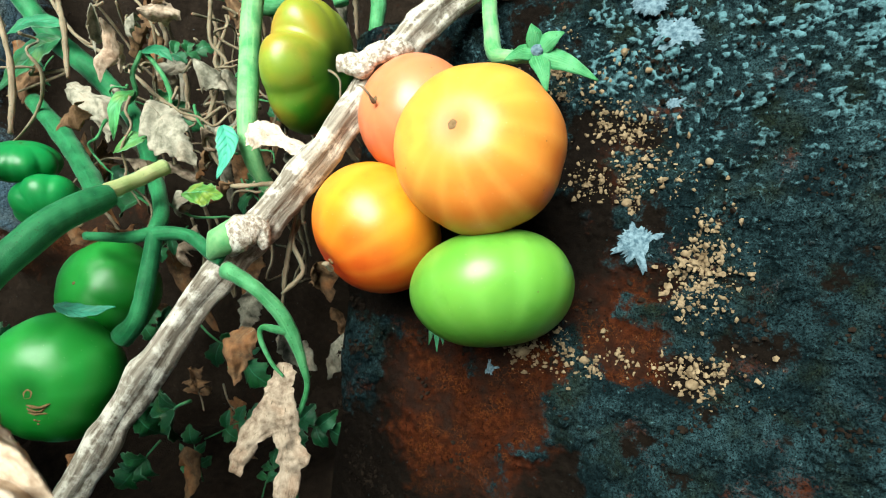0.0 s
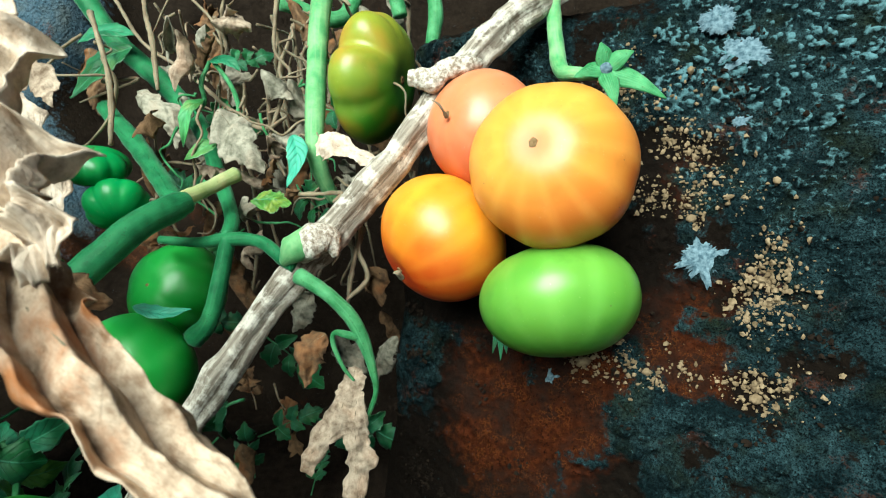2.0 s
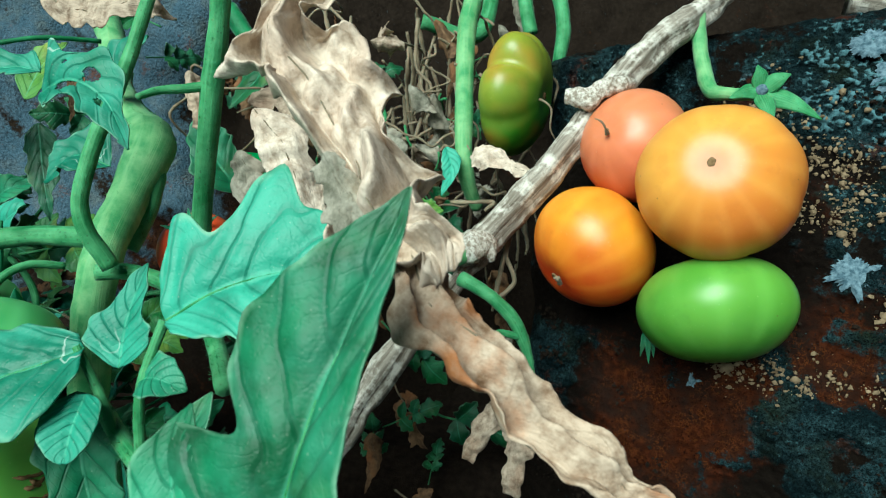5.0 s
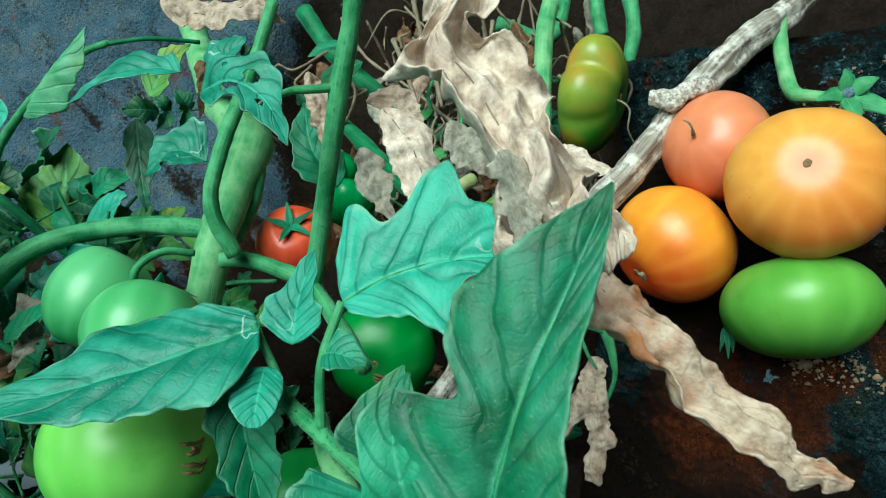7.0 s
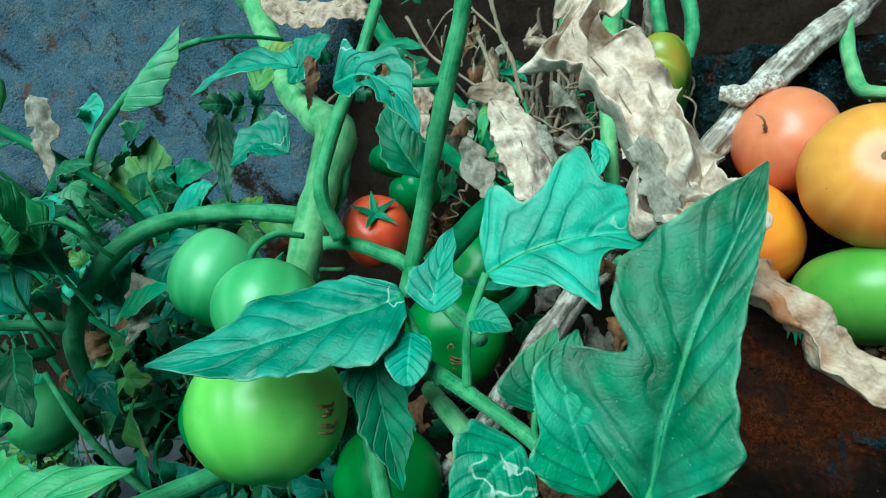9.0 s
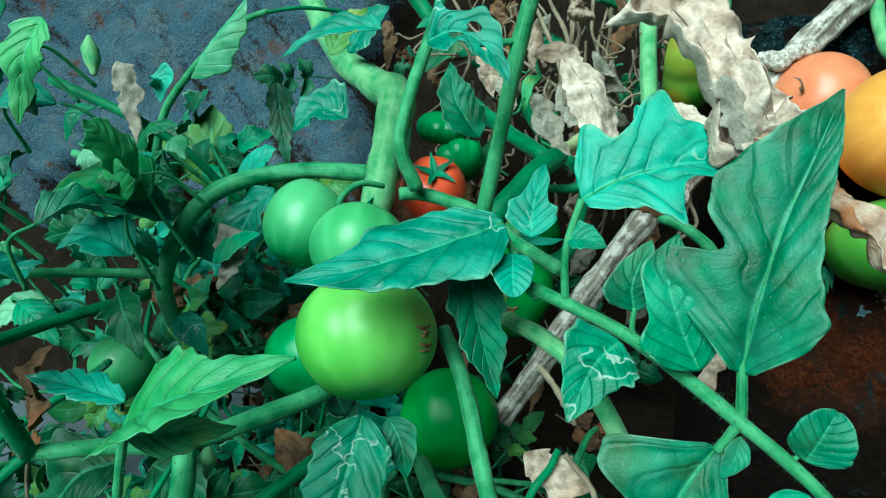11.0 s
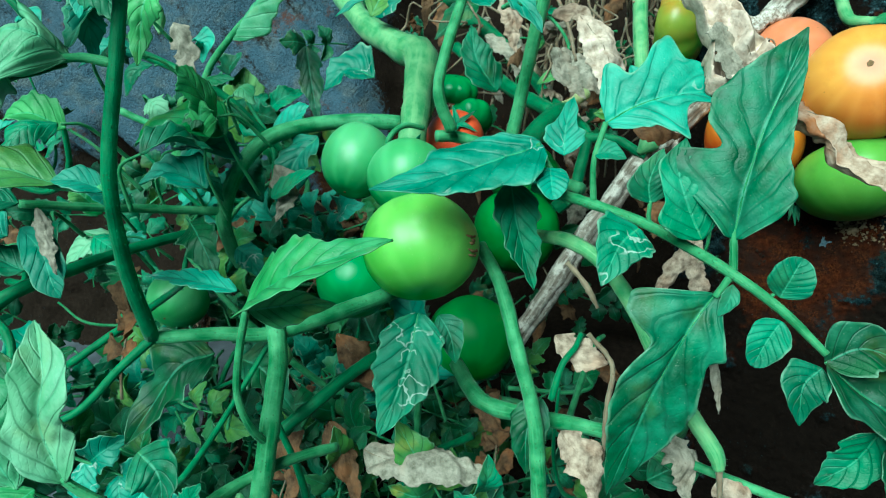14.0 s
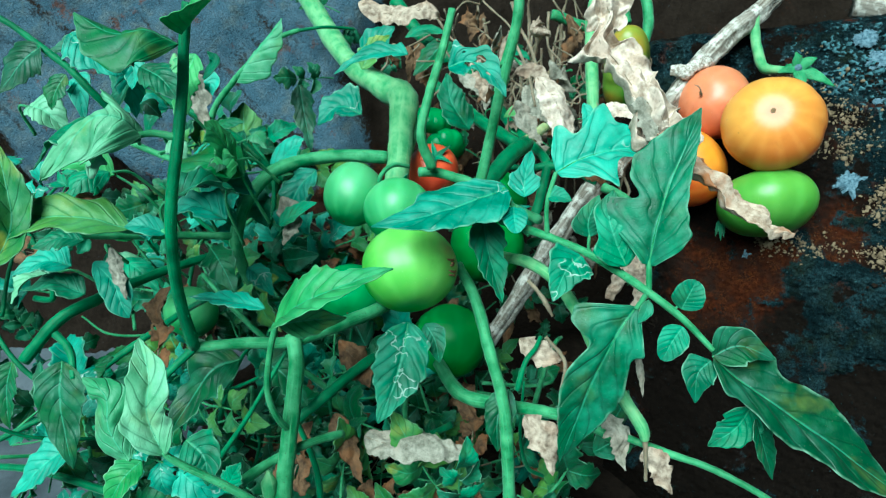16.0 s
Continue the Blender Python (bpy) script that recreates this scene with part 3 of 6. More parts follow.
def build_slab():
    nx, nz = 420, 400
    x0, z0 = np.meshgrid(np.linspace(0, 1, nx), np.linspace(-34, 14.5, nz), indexing="ij")
    left = -6.6 + 0.06 * (z0 + 10) + 0.5 * vnoise(np.stack([z0 * 0.3, z0 * 0, z0 * 0], -1), 1.0, 3)
    x = left + (46 - left) * x0**1.25
    z = z0
    flat = np.stack([x, 0 * x, z], -1)
    n1, n2, n3 = fractal(flat, 0.16, 11, 3), fractal(flat, 0.7, 21, 4), fractal(flat, 2.6, 31, 3)
    crust = 1.1 * soft_spot(x, z, 17, 7, 9, 8) + 0.9 * soft_spot(x, z, 15, -9, 7, 8) + 0.8 * soft_spot(x, z, 28, -2, 12, 22) + 0.95 * soft_spot(x, z, -5.0, -6, 2.8, 6) + 0.5 * soft_spot(x, z, 7, -12, 4, 4) + 0.7 * soft_spot(x, z, -5, 12, 5, 6) + 0.9 * soft_spot(x, z, 8, 11.5, 6, 4.5)
    crust = np.clip(crust + 0.45 * n2 + 0.3 * n1, 0, 1)
    rust = soft_spot(x, z, 0.5, -9, 6, 6) + 0.8 * soft_spot(x, z, 9, -3, 3, 5) + 0.7 * soft_spot(x, z, 9, 4.5, 2, 2) + 0.5 * soft_spot(x, z, 20, -4, 5, 3) + 0.12 * soft_spot(x, z, 5, -20, 8, 8)
    rust = np.clip(rust + 0.4 * n1 + 0.2 * n2, 0, 1)
    edge = np.clip((x - left) / 2.5, 0, 1)
    top = np.clip((14.5 - z) / 2.0, 0, 1)
    billow = np.abs(fractal(flat, 3.0, 81, 3)) * 1.5
    grit = fractal(flat, 4.5, 91, 2)
    y = slab_depth(x, z) - 0.5 * n1 - crust * (0.1 + 0.25 * n2 + 0.26 * billow + 0.12 * grit) - 0.07 * n3 - 0.1 * n2 - 0.05 * grit
    crest = np.clip(1.35 * crust * (0.9 * billow + 0.4 * grit + 0.35 * n1 - 0.1), 0, 1) * (0.35 + 0.65 * soft_spot(x, z, 12, 10, 10, 6))
    y = y + 1.6 * (1 - edge) ** 3 + 1.2 * (1 - top) ** 3
    front = np.stack([x, y, z], -1)
    SURFACE.update(x=x, y=y, z=z)
    verts = front.reshape(-1, 3)
    faces = [f[::-1] for f in grid_faces(nx, nz)]
    masks = np.stack([crust, rust, crest], -1).reshape(-1, 3)
    # the flank at the free side and the top, going back from the face
    flank = [front[0] + np.array([0.6 * d, d, 0]) * 1.0 + 0.5 * vnoise(front[0] + d, 0.5, 5)[:, None] * (d > 0) for d in (0, 3, 8, 16, 26)]
    first = len(verts)
    verts = np.vstack([verts, np.concatenate(flank)])
    faces += grid_faces(5, nz, False, first)
    masks = np.vstack([masks, np.tile([0.75, 0.3, 0.0], (5 * nz, 1))])
    lid = [front[:, -1] + np.array([0, d, 0.1 * d]) + 0.3 * vnoise(front[:, -1] + d, 0.5, 6)[:, None] * (d > 0) for d in (0, 3, 8, 16, 26)]
    first = len(verts)
    verts = np.vstack([verts, np.concatenate(lid)])
    faces += [f[::-1] for f in grid_faces(5, nx, False, first)]
    masks = np.vstack([masks, np.tile([0.5, 0.4, 0.1], (5 * nx, 1))])
    ob = part("stone_slab", verts, faces, SLAB, masks=masks)
    tagged(ob, "rust-brown leaning stone slab crusted with dark blue-black lichen", "stone slab", kind="structure")


def build_back_wall():
    nx, nz = 300, 130
    x, z = np.meshgrid(np.linspace(-110, 95, nx), np.linspace(-45, 60, nz), indexing="ij")
    flat = np.stack([x, 0 * x, z], -1)
    slant = np.stack([x * 0.5 + z * 0.45, 0 * x, z * 0.12 - x * 0.1], -1)
    n1, n2, n3 = fractal(flat, 0.08, 41, 3), fractal(slant, 0.6, 51, 4), fractal(flat, 1.1, 61, 3)
    blue = np.clip((-33 - x) / 5 + 0.5 * n1, 0, 1) * np.clip((z + 4) / 5 + 0.8 * n2, 0, 1)
    rust = np.clip(soft_spot(x, z, -46, 0, 14, 4) + 0.35 * n2, 0, 1)
    y = 55 + 0.1 * (x + 40) - 0.8 * n1 - 0.3 * n2 - 0.5 * n3 - 4 * blue
    masks = np.stack([np.clip(blue * (0.84 + 0.5 * n2), 0, 1), rust, 0 * blue], -1)
    ob = part("wall_back", np.stack([x, y, z], -1).reshape(-1, 3), [f[::-1] for f in grid_faces(nx, nz)], WALL, masks=masks.reshape(-1, 3))
    back = ob.modifiers.new("thickness", "SOLIDIFY")
    back.thickness, back.offset = 0.16, -1
    tagged(ob, "blue-grey weathered stone wall, dark brown with soil beside the slab", "wall", kind="structure")


def build_ground():
    n = 90
    s = np.sign(np.linspace(-1, 1, n)) * np.abs(np.linspace(-1, 1, n)) ** 4 * 400
    x, y = np.meshgrid(s, s, indexing="ij")
    z = 0.006 * fractal(np.stack([x, y, 0 * x], -1), 6.0, 3, 3) * (np.hypot(x, y) < 3)
    w = np.stack([x, y, z], -1).reshape(-1, 3)
    local = (w - BASE[:3, 3]) @ BASE[:3, :3] * 100
    ob = part("ground", local, grid_faces(n, n), GROUND, origin=(0, 0, 0))
    tagged(ob, "grey worn concrete ground under the plants", "ground", kind="structure")


def build_soil():
    """Dark garden soil under the plants, heaped against the stones; its rim is ragged."""
    nx, ny = 150, 110
    u, v = np.meshgrid(np.linspace(0, 1, nx), np.linspace(0, 1, ny), indexing="ij")
    rim = 0.04 * vnoise(np.stack([v * 9, 0 * v, 0 * v], -1), 1.0, 8)
    x = (-0.53 + rim) + u * 1.6
    y = -0.25 + v * 1.15
    flat = np.stack([x, y, 0 * x], -1)
    inner = np.clip(u * 9, 0, 1) * np.clip(v * 6, 0, 1)
    z = -0.02 + 0.06 * inner + 0.02 * inner * fractal(flat, 9.0, 71, 5)
    local = (np.stack([x, y, z], -1).reshape(-1, 3) - BASE[:3, 3]) @ BASE[:3, :3] * 100
    ob = part("soil", local, grid_faces(nx, ny), SOIL)
    tagged(ob, "dark crumbly garden soil under the plants", "soil", kind="structure")


build_soil()
build_slab()
build_back_wall()
build_ground()

# a grey plank lying along the slab's upper edge
pl = [np.array(p) for p in ((11.5, 33.5, 15.0), (16.8, 33.0, 14.0), (20.9, 32.6, 13.3), (29.6, 31.5, 11.9))]
plank = tube("plank", [p + np.array([0, 1.0, 2.0]) for p in pl], [1.9, 1.9, 1.9, 1.9], WOOD, sides=8, lump=0.06, squash=0.5, angular=0.1)
tagged(plank, "weathered grey-brown wooden plank along the slab's top", "plank")


def build_crumbs(name, label, spots, material, seed, count, sizes, kind="stuff"):
    """Loose rounded crumbs lying on the slab, in patches."""
    rng = np.random.default_rng(seed)
    bm = bmesh.new()
    bmesh.ops.create_icosphere(bm, subdivisions=1, radius=1.0)
    ball = np.array([v.co[:] for v in bm.verts])
    tri = [[v.index for v in f.verts] for f in bm.faces]
    bm.free()
    verts, faces = [], []
    heaps = []
    for i in range(70):
        cx, cz, rx, rz = spots[rng.integers(len(spots))]
        heaps.append((cx + rng.normal() * rx, cz + rng.normal() * rz, rng.uniform(0.12, 0.75)))
    for i in range(count):
        hx, hz, wide = heaps[int(len(heaps) * rng.random() ** 1.4)]
        x, z = hx + rng.normal() * wide, hz + rng.normal() * wide
        r = sizes[0] + (sizes[1] - sizes[0]) * rng.random() ** 2.6
        c = np.array([x, on_slab(x, z) - r * 0.35, z])
        shape = ball * (1 + 0.5 * rng.uniform(-1, 1, size=(len(ball), 1))) * rng.uniform(0.6, 1.3, 3) * r
        faces += [[k + len(verts) * len(ball) for k in f] for f in tri]
        verts.append(c + shape)
    ob = part(name, np.concatenate(verts), faces, material)
    ob.data.polygons.foreach_set("use_smooth", [False] * len(faces))
    tagged(ob, label, "crumbs", kind=kind)


build_crumbs("clay_crumbs", "tan clay crumbs stuck on the stone slab", [(8.6, 5.2, 1.2, 1.6), (8.9, 3.2, 1.1, 0.7), (8.3, 6.8, 0.9, 1.0), (11.3, 0.2, 0.7, 1.0), (11.2, -1.4, 0.6, 0.8), (5.9, -4.9, 1.6, 0.5), (11.0, -5.3, 0.7, 0.7), (6.3, 9.8, 0.9, 1.5)], CLAY, 5, 2600, (0.02, 0.15))
build_crumbs("dark_crumbs", "black-blue mineral crumbs on the stone slab", [(16, 7, 5, 4), (14, -8, 4, 5), (-5, -6, 1.2, 4), (18, -2, 5, 6), (2.5, -3, 2, 3)], SOIL, 9, 1500, (0.04, 0.15))


def build_pebble(at, r, label, material, seed):
    bm = bmesh.new()
    bmesh.ops.create_icosphere(bm, subdivisions=3, radius=1.0)
    v = np.array([q.co[:] for q in bm.verts])
    f = [[q.index for q in g.verts] for g in bm.faces]
    bm.free()
    v = v * (1 + 0.25 * fractal(v, 1.3, seed, 3))[:, None] * np.array([1.1, 0.7, 0.9]) * r
    tagged(part("pebble", v + np.array(at), f, material), label, "pebble", group="pebbles on the slab")


for px, pz, r in ((4.0, -5.1, 0.4), (9.9, 8.6, 0.28), (11.9, 3.9, 0.3), (6.6, -5.2, 0.34), (10.9, -0.2, 0.3), (5.0, 10.2, 0.42), (8.7, 2.2, 0.36), (11.0, -6.0, 0.45)):
    build_pebble((px, on_slab(px, pz) - 0.3 * r, pz), r * 0.6, "small tan clay pebble on the stone slab", CLAY, int(px * 10))


def build_splat(cx, cz, size, spikes, seed, label, core=0.5):
    """A thin crust with a ragged star outline, lying on the slab."""
    rng = np.random.default_rng(seed)
    n, k = 90, 8
    a = np.linspace(0, 2 * math.pi, n, endpoint=False)
    r = np.zeros(n) + core
    for i in range(spikes):
        c = 2 * math.pi * (i + 0.5 * rng.random()) / spikes
        r = np.maximum(r, (0.45 + 0.55 * rng.random()) * np.exp(-((np.abs((a - c + math.pi) % (2 * math.pi) - math.pi) / 0.24) ** 4)))
    r = r * size * (1 + 0.09 * rng.normal(size=n))
    f = np.linspace(0.0, 1, k)
    x = cx + f[:, None] * r * np.cos(a)
    z = cz + f[:, None] * r * np.sin(a)
    base = np.array([[on_slab(p, q) for p, q in zip(xs, zs)] for xs, zs in zip(x, z)])
    plane = slab_depth(x, z)
    base = plane + np.percentile(base - plane, 25)
    y = base - 0.06 + 0.2 * f[:, None] ** 6 + 0.06 * vnoise(np.stack([x, 0 * x, z], -1), 3.0, seed)
    ob = part("lichen", np.stack([x, y, z], -1).reshape(-1, 3), [q[::-1] for q in grid_faces(k, n, True)], LICHEN)
    tagged(ob, label, "lichen", group="lichen on the slab")


build_splat(9.1, 0.25, 1.55, 8, 4, "pale blue-white star-shaped lichen on the stone slab")
build_splat(2.35, -6.1, 0.55, 5, 8, "small pale lichen spot on the stone slab")
build_splat(11.2, 10.2, 1.1, 13, 12, "ragged grey lichen on the stone slab", 0.85)
build_splat(10.2, 12.2, 0.9, 13, 14, "ragged grey lichen on the stone slab", 0.85)
build_splat(11.0, 6.9, 0.6, 5, 15, "small bluish lichen spot on the stone slab")

# ---- the dry stick ----
stick_line = [(5.6, 35.0, 18.6), (2.6, 33.6, 15.1), (-0.3, 32.4, 12.6), (-2.7, 31.6, 9.7), (-6.0, 31.4, 5.1), (-9.9, 31.6, 0.6), (-12.4, 30.6, -2.9), (-15.1, 29.8, -7.1), (-17.2, 29.2, -10.9), (-19.5, 28.6, -14.6)]
stick = tube("dry_stick", stick_line, [0.85, 0.85, 0.85, 0.82, 0.8, 0.85, 0.78, 0.75, 0.7, 0.65], WOOD, sides=18, lump=0.2, n=130, angular=0.17, seed=3)
tagged(stick, "weathered grey-white dry stick leaning beside the tomatoes", "stick")
part_ = rings([(-5.2, 30.6, 9.2), (-4.0, 30.2, 9.1), (-2.6, 30.4, 9.7), (-1.5, 31.0, 10.1)], [0.35, 0.62, 0.55, 0.2], 12, 0.5, 5, 30, 0.7)
part("bark_curl", part_[0], part_[1], BARK, stick, "peeling white bark at a knot", part_[2])
part_ = rings([(-10.5, 30.3, -0.2), (-9.9, 30.0, 0.4), (-9.1, 30.3, 0.9), (-8.8, 30.6, 0.0)], [0.3, 0.75, 0.7, 0.2], 12, 0.55, 8, 30, 0.8)
part("node_bark", part_[0], part_[1], BARK, stick, "flaking white bark round a node", part_[2])
part_ = rings([(-11.4, 30.2, -0.4), (-10.7, 30.0, 0.4), (-10.0, 30.4, 1.5)], [0.2, 0.8, 0.25], 12, 0.1, 9, 24)
part("bud", part_[0], part_[1], STEM_PALE, stick, "pale green bud", part_[2])


# ---- fruit ----
def tomato(name, centre, r, axis, flat, material, label, lobes=5, depth=0.04, grad=(0, 0, 1), seed=0, navel=0.28, dimple=0.22, sepals=0, scar_at=None, group="tomatoes on the vine", sepal_size=1.0, crease=None):
    """A tomato: centre, radius, blossom end's direction, height over width; colours run along grad."""
    axis = unit(axis)
    e1 = unit(np.cross(axis, (0.31, 0.2, 0.93)))
    e2 = np.cross(axis, e1)
    nt, npz = 46, 88
    th = np.linspace(0.0, math.pi, nt)[:, None]
    ph = np.linspace(0, 2 * math.pi, npz, endpoint=False)[None]
    rng = np.random.default_rng(seed)
    off = rng.random() * 6.28
    if crease is not None:
        off = math.pi / 2 - lobes / 2 * math.atan2(e2 @ unit(crease), e1 @ unit(crease))
    rib = depth * (np.abs(np.cos(lobes * 0.5 * ph + off)) ** 0.85 - 0.6) * np.sin(th) ** 0.8 * (0.75 + 0.25 * np.cos(ph + off))
    if crease is not None:
        for turn, deep in ((0.0, 0.22), (0.8, 0.09), (-1.1, 0.07)):
            gap = (ph - math.atan2(e2 @ unit(crease), e1 @ unit(crease)) + turn + math.pi) % (2 * math.pi) - math.pi
            rib = rib - deep * np.exp(-np.abs(gap / 0.2) ** 1.3) * np.sin(th) ** 0.6
    rad = np.sin(th) ** 0.92 * (1 + rib)
    high = np.cos(th) * flat
    high = high - 0.05 * np.exp(-((th / 0.24) ** 2)) * (navel > 0) + dimple * np.exp(-(((math.pi - th) / 0.42) ** 2))
    shape = e1 * (rad * np.cos(ph))[..., None] + e2 * (rad * np.sin(ph))[..., None] + axis * (high + 0 * ph)[..., None]
    lump = fractal(shape, 0.8, seed + 40, 2)
    shape = shape * (1 + 0.03 * lump)[..., None]
    verts = np.asarray(centre) + shape.reshape(-1, 3) * r
    # grad mostly points up and forward, so it paints light as well as ripening
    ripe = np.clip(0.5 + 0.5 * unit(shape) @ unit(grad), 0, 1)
    streak = np.clip(np.cos(lobes * 2 * ph + off) * np.sin(th), 0, 1) * 0.5 + 0 * th
    halo = np.exp(-((th / 0.24) ** 2)) * (navel > 0.2) + 0 * ph
    masks = np.stack([ripe, streak, halo], -1).reshape(-1, 3)
    body = part(name, verts, grid_faces(nt, npz, True), material, masks=masks, origin=np.asarray(centre) + DOWN * r)
    tagged(body, label, "tomato", group=group)
    if navel:
        a = np.linspace(0, 2 * math.pi, 22, endpoint=False)
        f = np.array([0.02, 0.4, 0.75, 1.0])[:, None]
        tip = np.asarray(centre) + axis * r * (flat - 0.022)
        h = np.array([-0.004, 0.0, 0.003, -0.025])[:, None] * r + 0 * a
        rr = navel * f * (1 + 0.1 * np.cos(2 * a + off) + 0.06 * np.cos(5 * a))
        v = tip + axis * (-0.02 * r) + e1 * (rr * np.cos(a))[..., None] + e2 * (rr * np.sin(a))[..., None] + axis * h[..., None]
        part("blossom_scar", v.reshape(-1, 3), grid_faces(4, 22, True), SCAR, body, "brown corky blossom scar")
    if scar_at is not None:
        way = unit(scar_at)
        k = int(np.argmax(unit(shape.reshape(-1, 3)) @ way))
        spot, s1 = verts[k], unit(np.cross(way, (0, 0, 1)))
        s2 = np.cross(way, s1)
        for i in range(5):
            c = spot + s2 * ((i - 2) * 0.23 + 0.05 * math.sin(5 * i + seed)) + s1 * 0.16 * math.sin(3.1 * i + seed)
            l = (0.3, 0.52, 0.42, 0.55, 0.24)[(i + seed) % 5]
            sag = s2 * (0.1 + 0.07 * math.sin(2.3 * i))
            v, f, uv = rings([c - s1 * l - way * 0.09, c - s1 * 0.4 * l + sag, c + s1 * 0.35 * l + 0.8 * sag + way * 0.02, c + s1 * l - way * 0.09], [0.02, 0.07, 0.05, 0.08, 0.02], 6, 0.5, i, 14)
            part("crack", v, f, SCAR, body, "corky brown growth crack", uv)
    top = np.asarray(centre) - axis * r * (flat - dimple)
    for i in range(sepals):
        a = 6.283 * (i + 0.3 * rng.random()) / sepals
        out = e1 * math.cos(a) + e2 * math.sin(a)
        q = sepal_size * r
        mid = top + out * 0.38 * q - axis * 0.16 * q
        tip = top + out * (0.75 + 0.2 * rng.random()) * q - axis * (0.05 + 0.35 * rng.random()) * q
        blade("sepal", [top, mid, tip], -axis, 0.13 * q, LEAF, body, lobes=1, cut=0, teeth=0.02, fold=0.3, nu=14, nv=7, seed=i, blunt=0.5)
    return body


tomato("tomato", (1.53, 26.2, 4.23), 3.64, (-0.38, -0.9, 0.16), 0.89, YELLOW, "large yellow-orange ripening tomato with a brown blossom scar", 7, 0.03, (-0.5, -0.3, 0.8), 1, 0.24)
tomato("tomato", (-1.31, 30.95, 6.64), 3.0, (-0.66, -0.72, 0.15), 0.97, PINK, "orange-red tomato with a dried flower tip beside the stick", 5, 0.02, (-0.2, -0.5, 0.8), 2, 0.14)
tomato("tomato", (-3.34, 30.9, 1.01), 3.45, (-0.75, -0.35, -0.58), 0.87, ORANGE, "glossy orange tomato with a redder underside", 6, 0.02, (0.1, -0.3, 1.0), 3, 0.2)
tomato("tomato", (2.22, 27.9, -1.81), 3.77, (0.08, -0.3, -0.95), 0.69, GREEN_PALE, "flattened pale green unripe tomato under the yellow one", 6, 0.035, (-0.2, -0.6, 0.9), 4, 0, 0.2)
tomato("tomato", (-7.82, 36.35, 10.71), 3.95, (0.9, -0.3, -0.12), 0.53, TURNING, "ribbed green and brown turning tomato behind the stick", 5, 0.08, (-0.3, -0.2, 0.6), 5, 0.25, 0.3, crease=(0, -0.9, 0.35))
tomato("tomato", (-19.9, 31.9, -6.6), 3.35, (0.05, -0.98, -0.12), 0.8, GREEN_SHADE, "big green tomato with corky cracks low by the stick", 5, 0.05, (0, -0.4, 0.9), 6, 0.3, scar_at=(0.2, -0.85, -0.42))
tomato("tomato", (-19.3, 35.8, -2.4), 2.95, (-0.3, -0.8, 0.2), 0.86, GREEN_SHADE, "shaded green ribbed tomato beneath a forked stem", 5, 0.13, (-0.2, -0.3, 0.9), 7, 0.1)
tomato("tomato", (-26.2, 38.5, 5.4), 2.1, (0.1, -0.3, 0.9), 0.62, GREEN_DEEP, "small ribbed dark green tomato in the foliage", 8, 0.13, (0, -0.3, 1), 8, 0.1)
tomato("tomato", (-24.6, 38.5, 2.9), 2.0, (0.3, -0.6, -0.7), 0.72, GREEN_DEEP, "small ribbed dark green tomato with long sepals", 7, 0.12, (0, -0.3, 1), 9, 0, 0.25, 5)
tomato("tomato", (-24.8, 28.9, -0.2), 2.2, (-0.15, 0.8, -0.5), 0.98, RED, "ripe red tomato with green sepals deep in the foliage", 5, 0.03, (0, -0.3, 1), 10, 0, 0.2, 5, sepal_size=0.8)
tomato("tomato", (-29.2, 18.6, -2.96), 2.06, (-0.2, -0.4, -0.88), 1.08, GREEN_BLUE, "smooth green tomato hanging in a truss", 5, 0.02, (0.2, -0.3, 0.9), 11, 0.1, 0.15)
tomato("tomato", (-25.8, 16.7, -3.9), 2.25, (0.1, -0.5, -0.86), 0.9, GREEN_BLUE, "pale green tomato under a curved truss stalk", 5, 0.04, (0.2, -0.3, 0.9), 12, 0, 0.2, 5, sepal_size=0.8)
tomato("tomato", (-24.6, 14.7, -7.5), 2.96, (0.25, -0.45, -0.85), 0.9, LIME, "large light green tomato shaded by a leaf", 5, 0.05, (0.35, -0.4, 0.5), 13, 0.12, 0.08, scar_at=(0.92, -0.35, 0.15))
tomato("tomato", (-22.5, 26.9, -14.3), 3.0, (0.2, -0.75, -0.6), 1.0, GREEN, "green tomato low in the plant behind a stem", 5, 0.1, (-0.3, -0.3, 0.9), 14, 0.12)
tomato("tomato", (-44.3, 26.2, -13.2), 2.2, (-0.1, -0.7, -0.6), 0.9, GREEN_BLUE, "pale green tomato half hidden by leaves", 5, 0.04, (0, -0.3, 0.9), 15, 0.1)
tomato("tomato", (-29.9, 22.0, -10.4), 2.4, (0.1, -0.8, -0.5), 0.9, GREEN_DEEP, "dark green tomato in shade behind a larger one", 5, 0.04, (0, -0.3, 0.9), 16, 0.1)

# the flower's dried end on the red tomato
tip = tube("dried_flower_tip", [(-3.2, 28.6, 6.8), (-3.35, 28.2, 7.0), (-3.6, 28.0, 7.3), (-3.9, 28.2, 7.5)], [0.12, 0.06, 0.07, 0.02], VINE, lump=0.3)
tagged(tip, "dried brown flower remnant on a tomato", "flower remnant")


# ---- stems of the plant ----
plant = empty("tomato_plant", (-30.2, 24.0, -37.3))
tagged(plant, "sprawling hairy green tomato plant with thick stems", "tomato plant")


def stem(points, radii, material=STEM, name="stem", fuzz=0.0, lump=0.1, label="", seed=0, **more):
    return tube(name, points, radii, material, plant, label, lump=lump, seed=seed, fuzz=fuzz, **more)


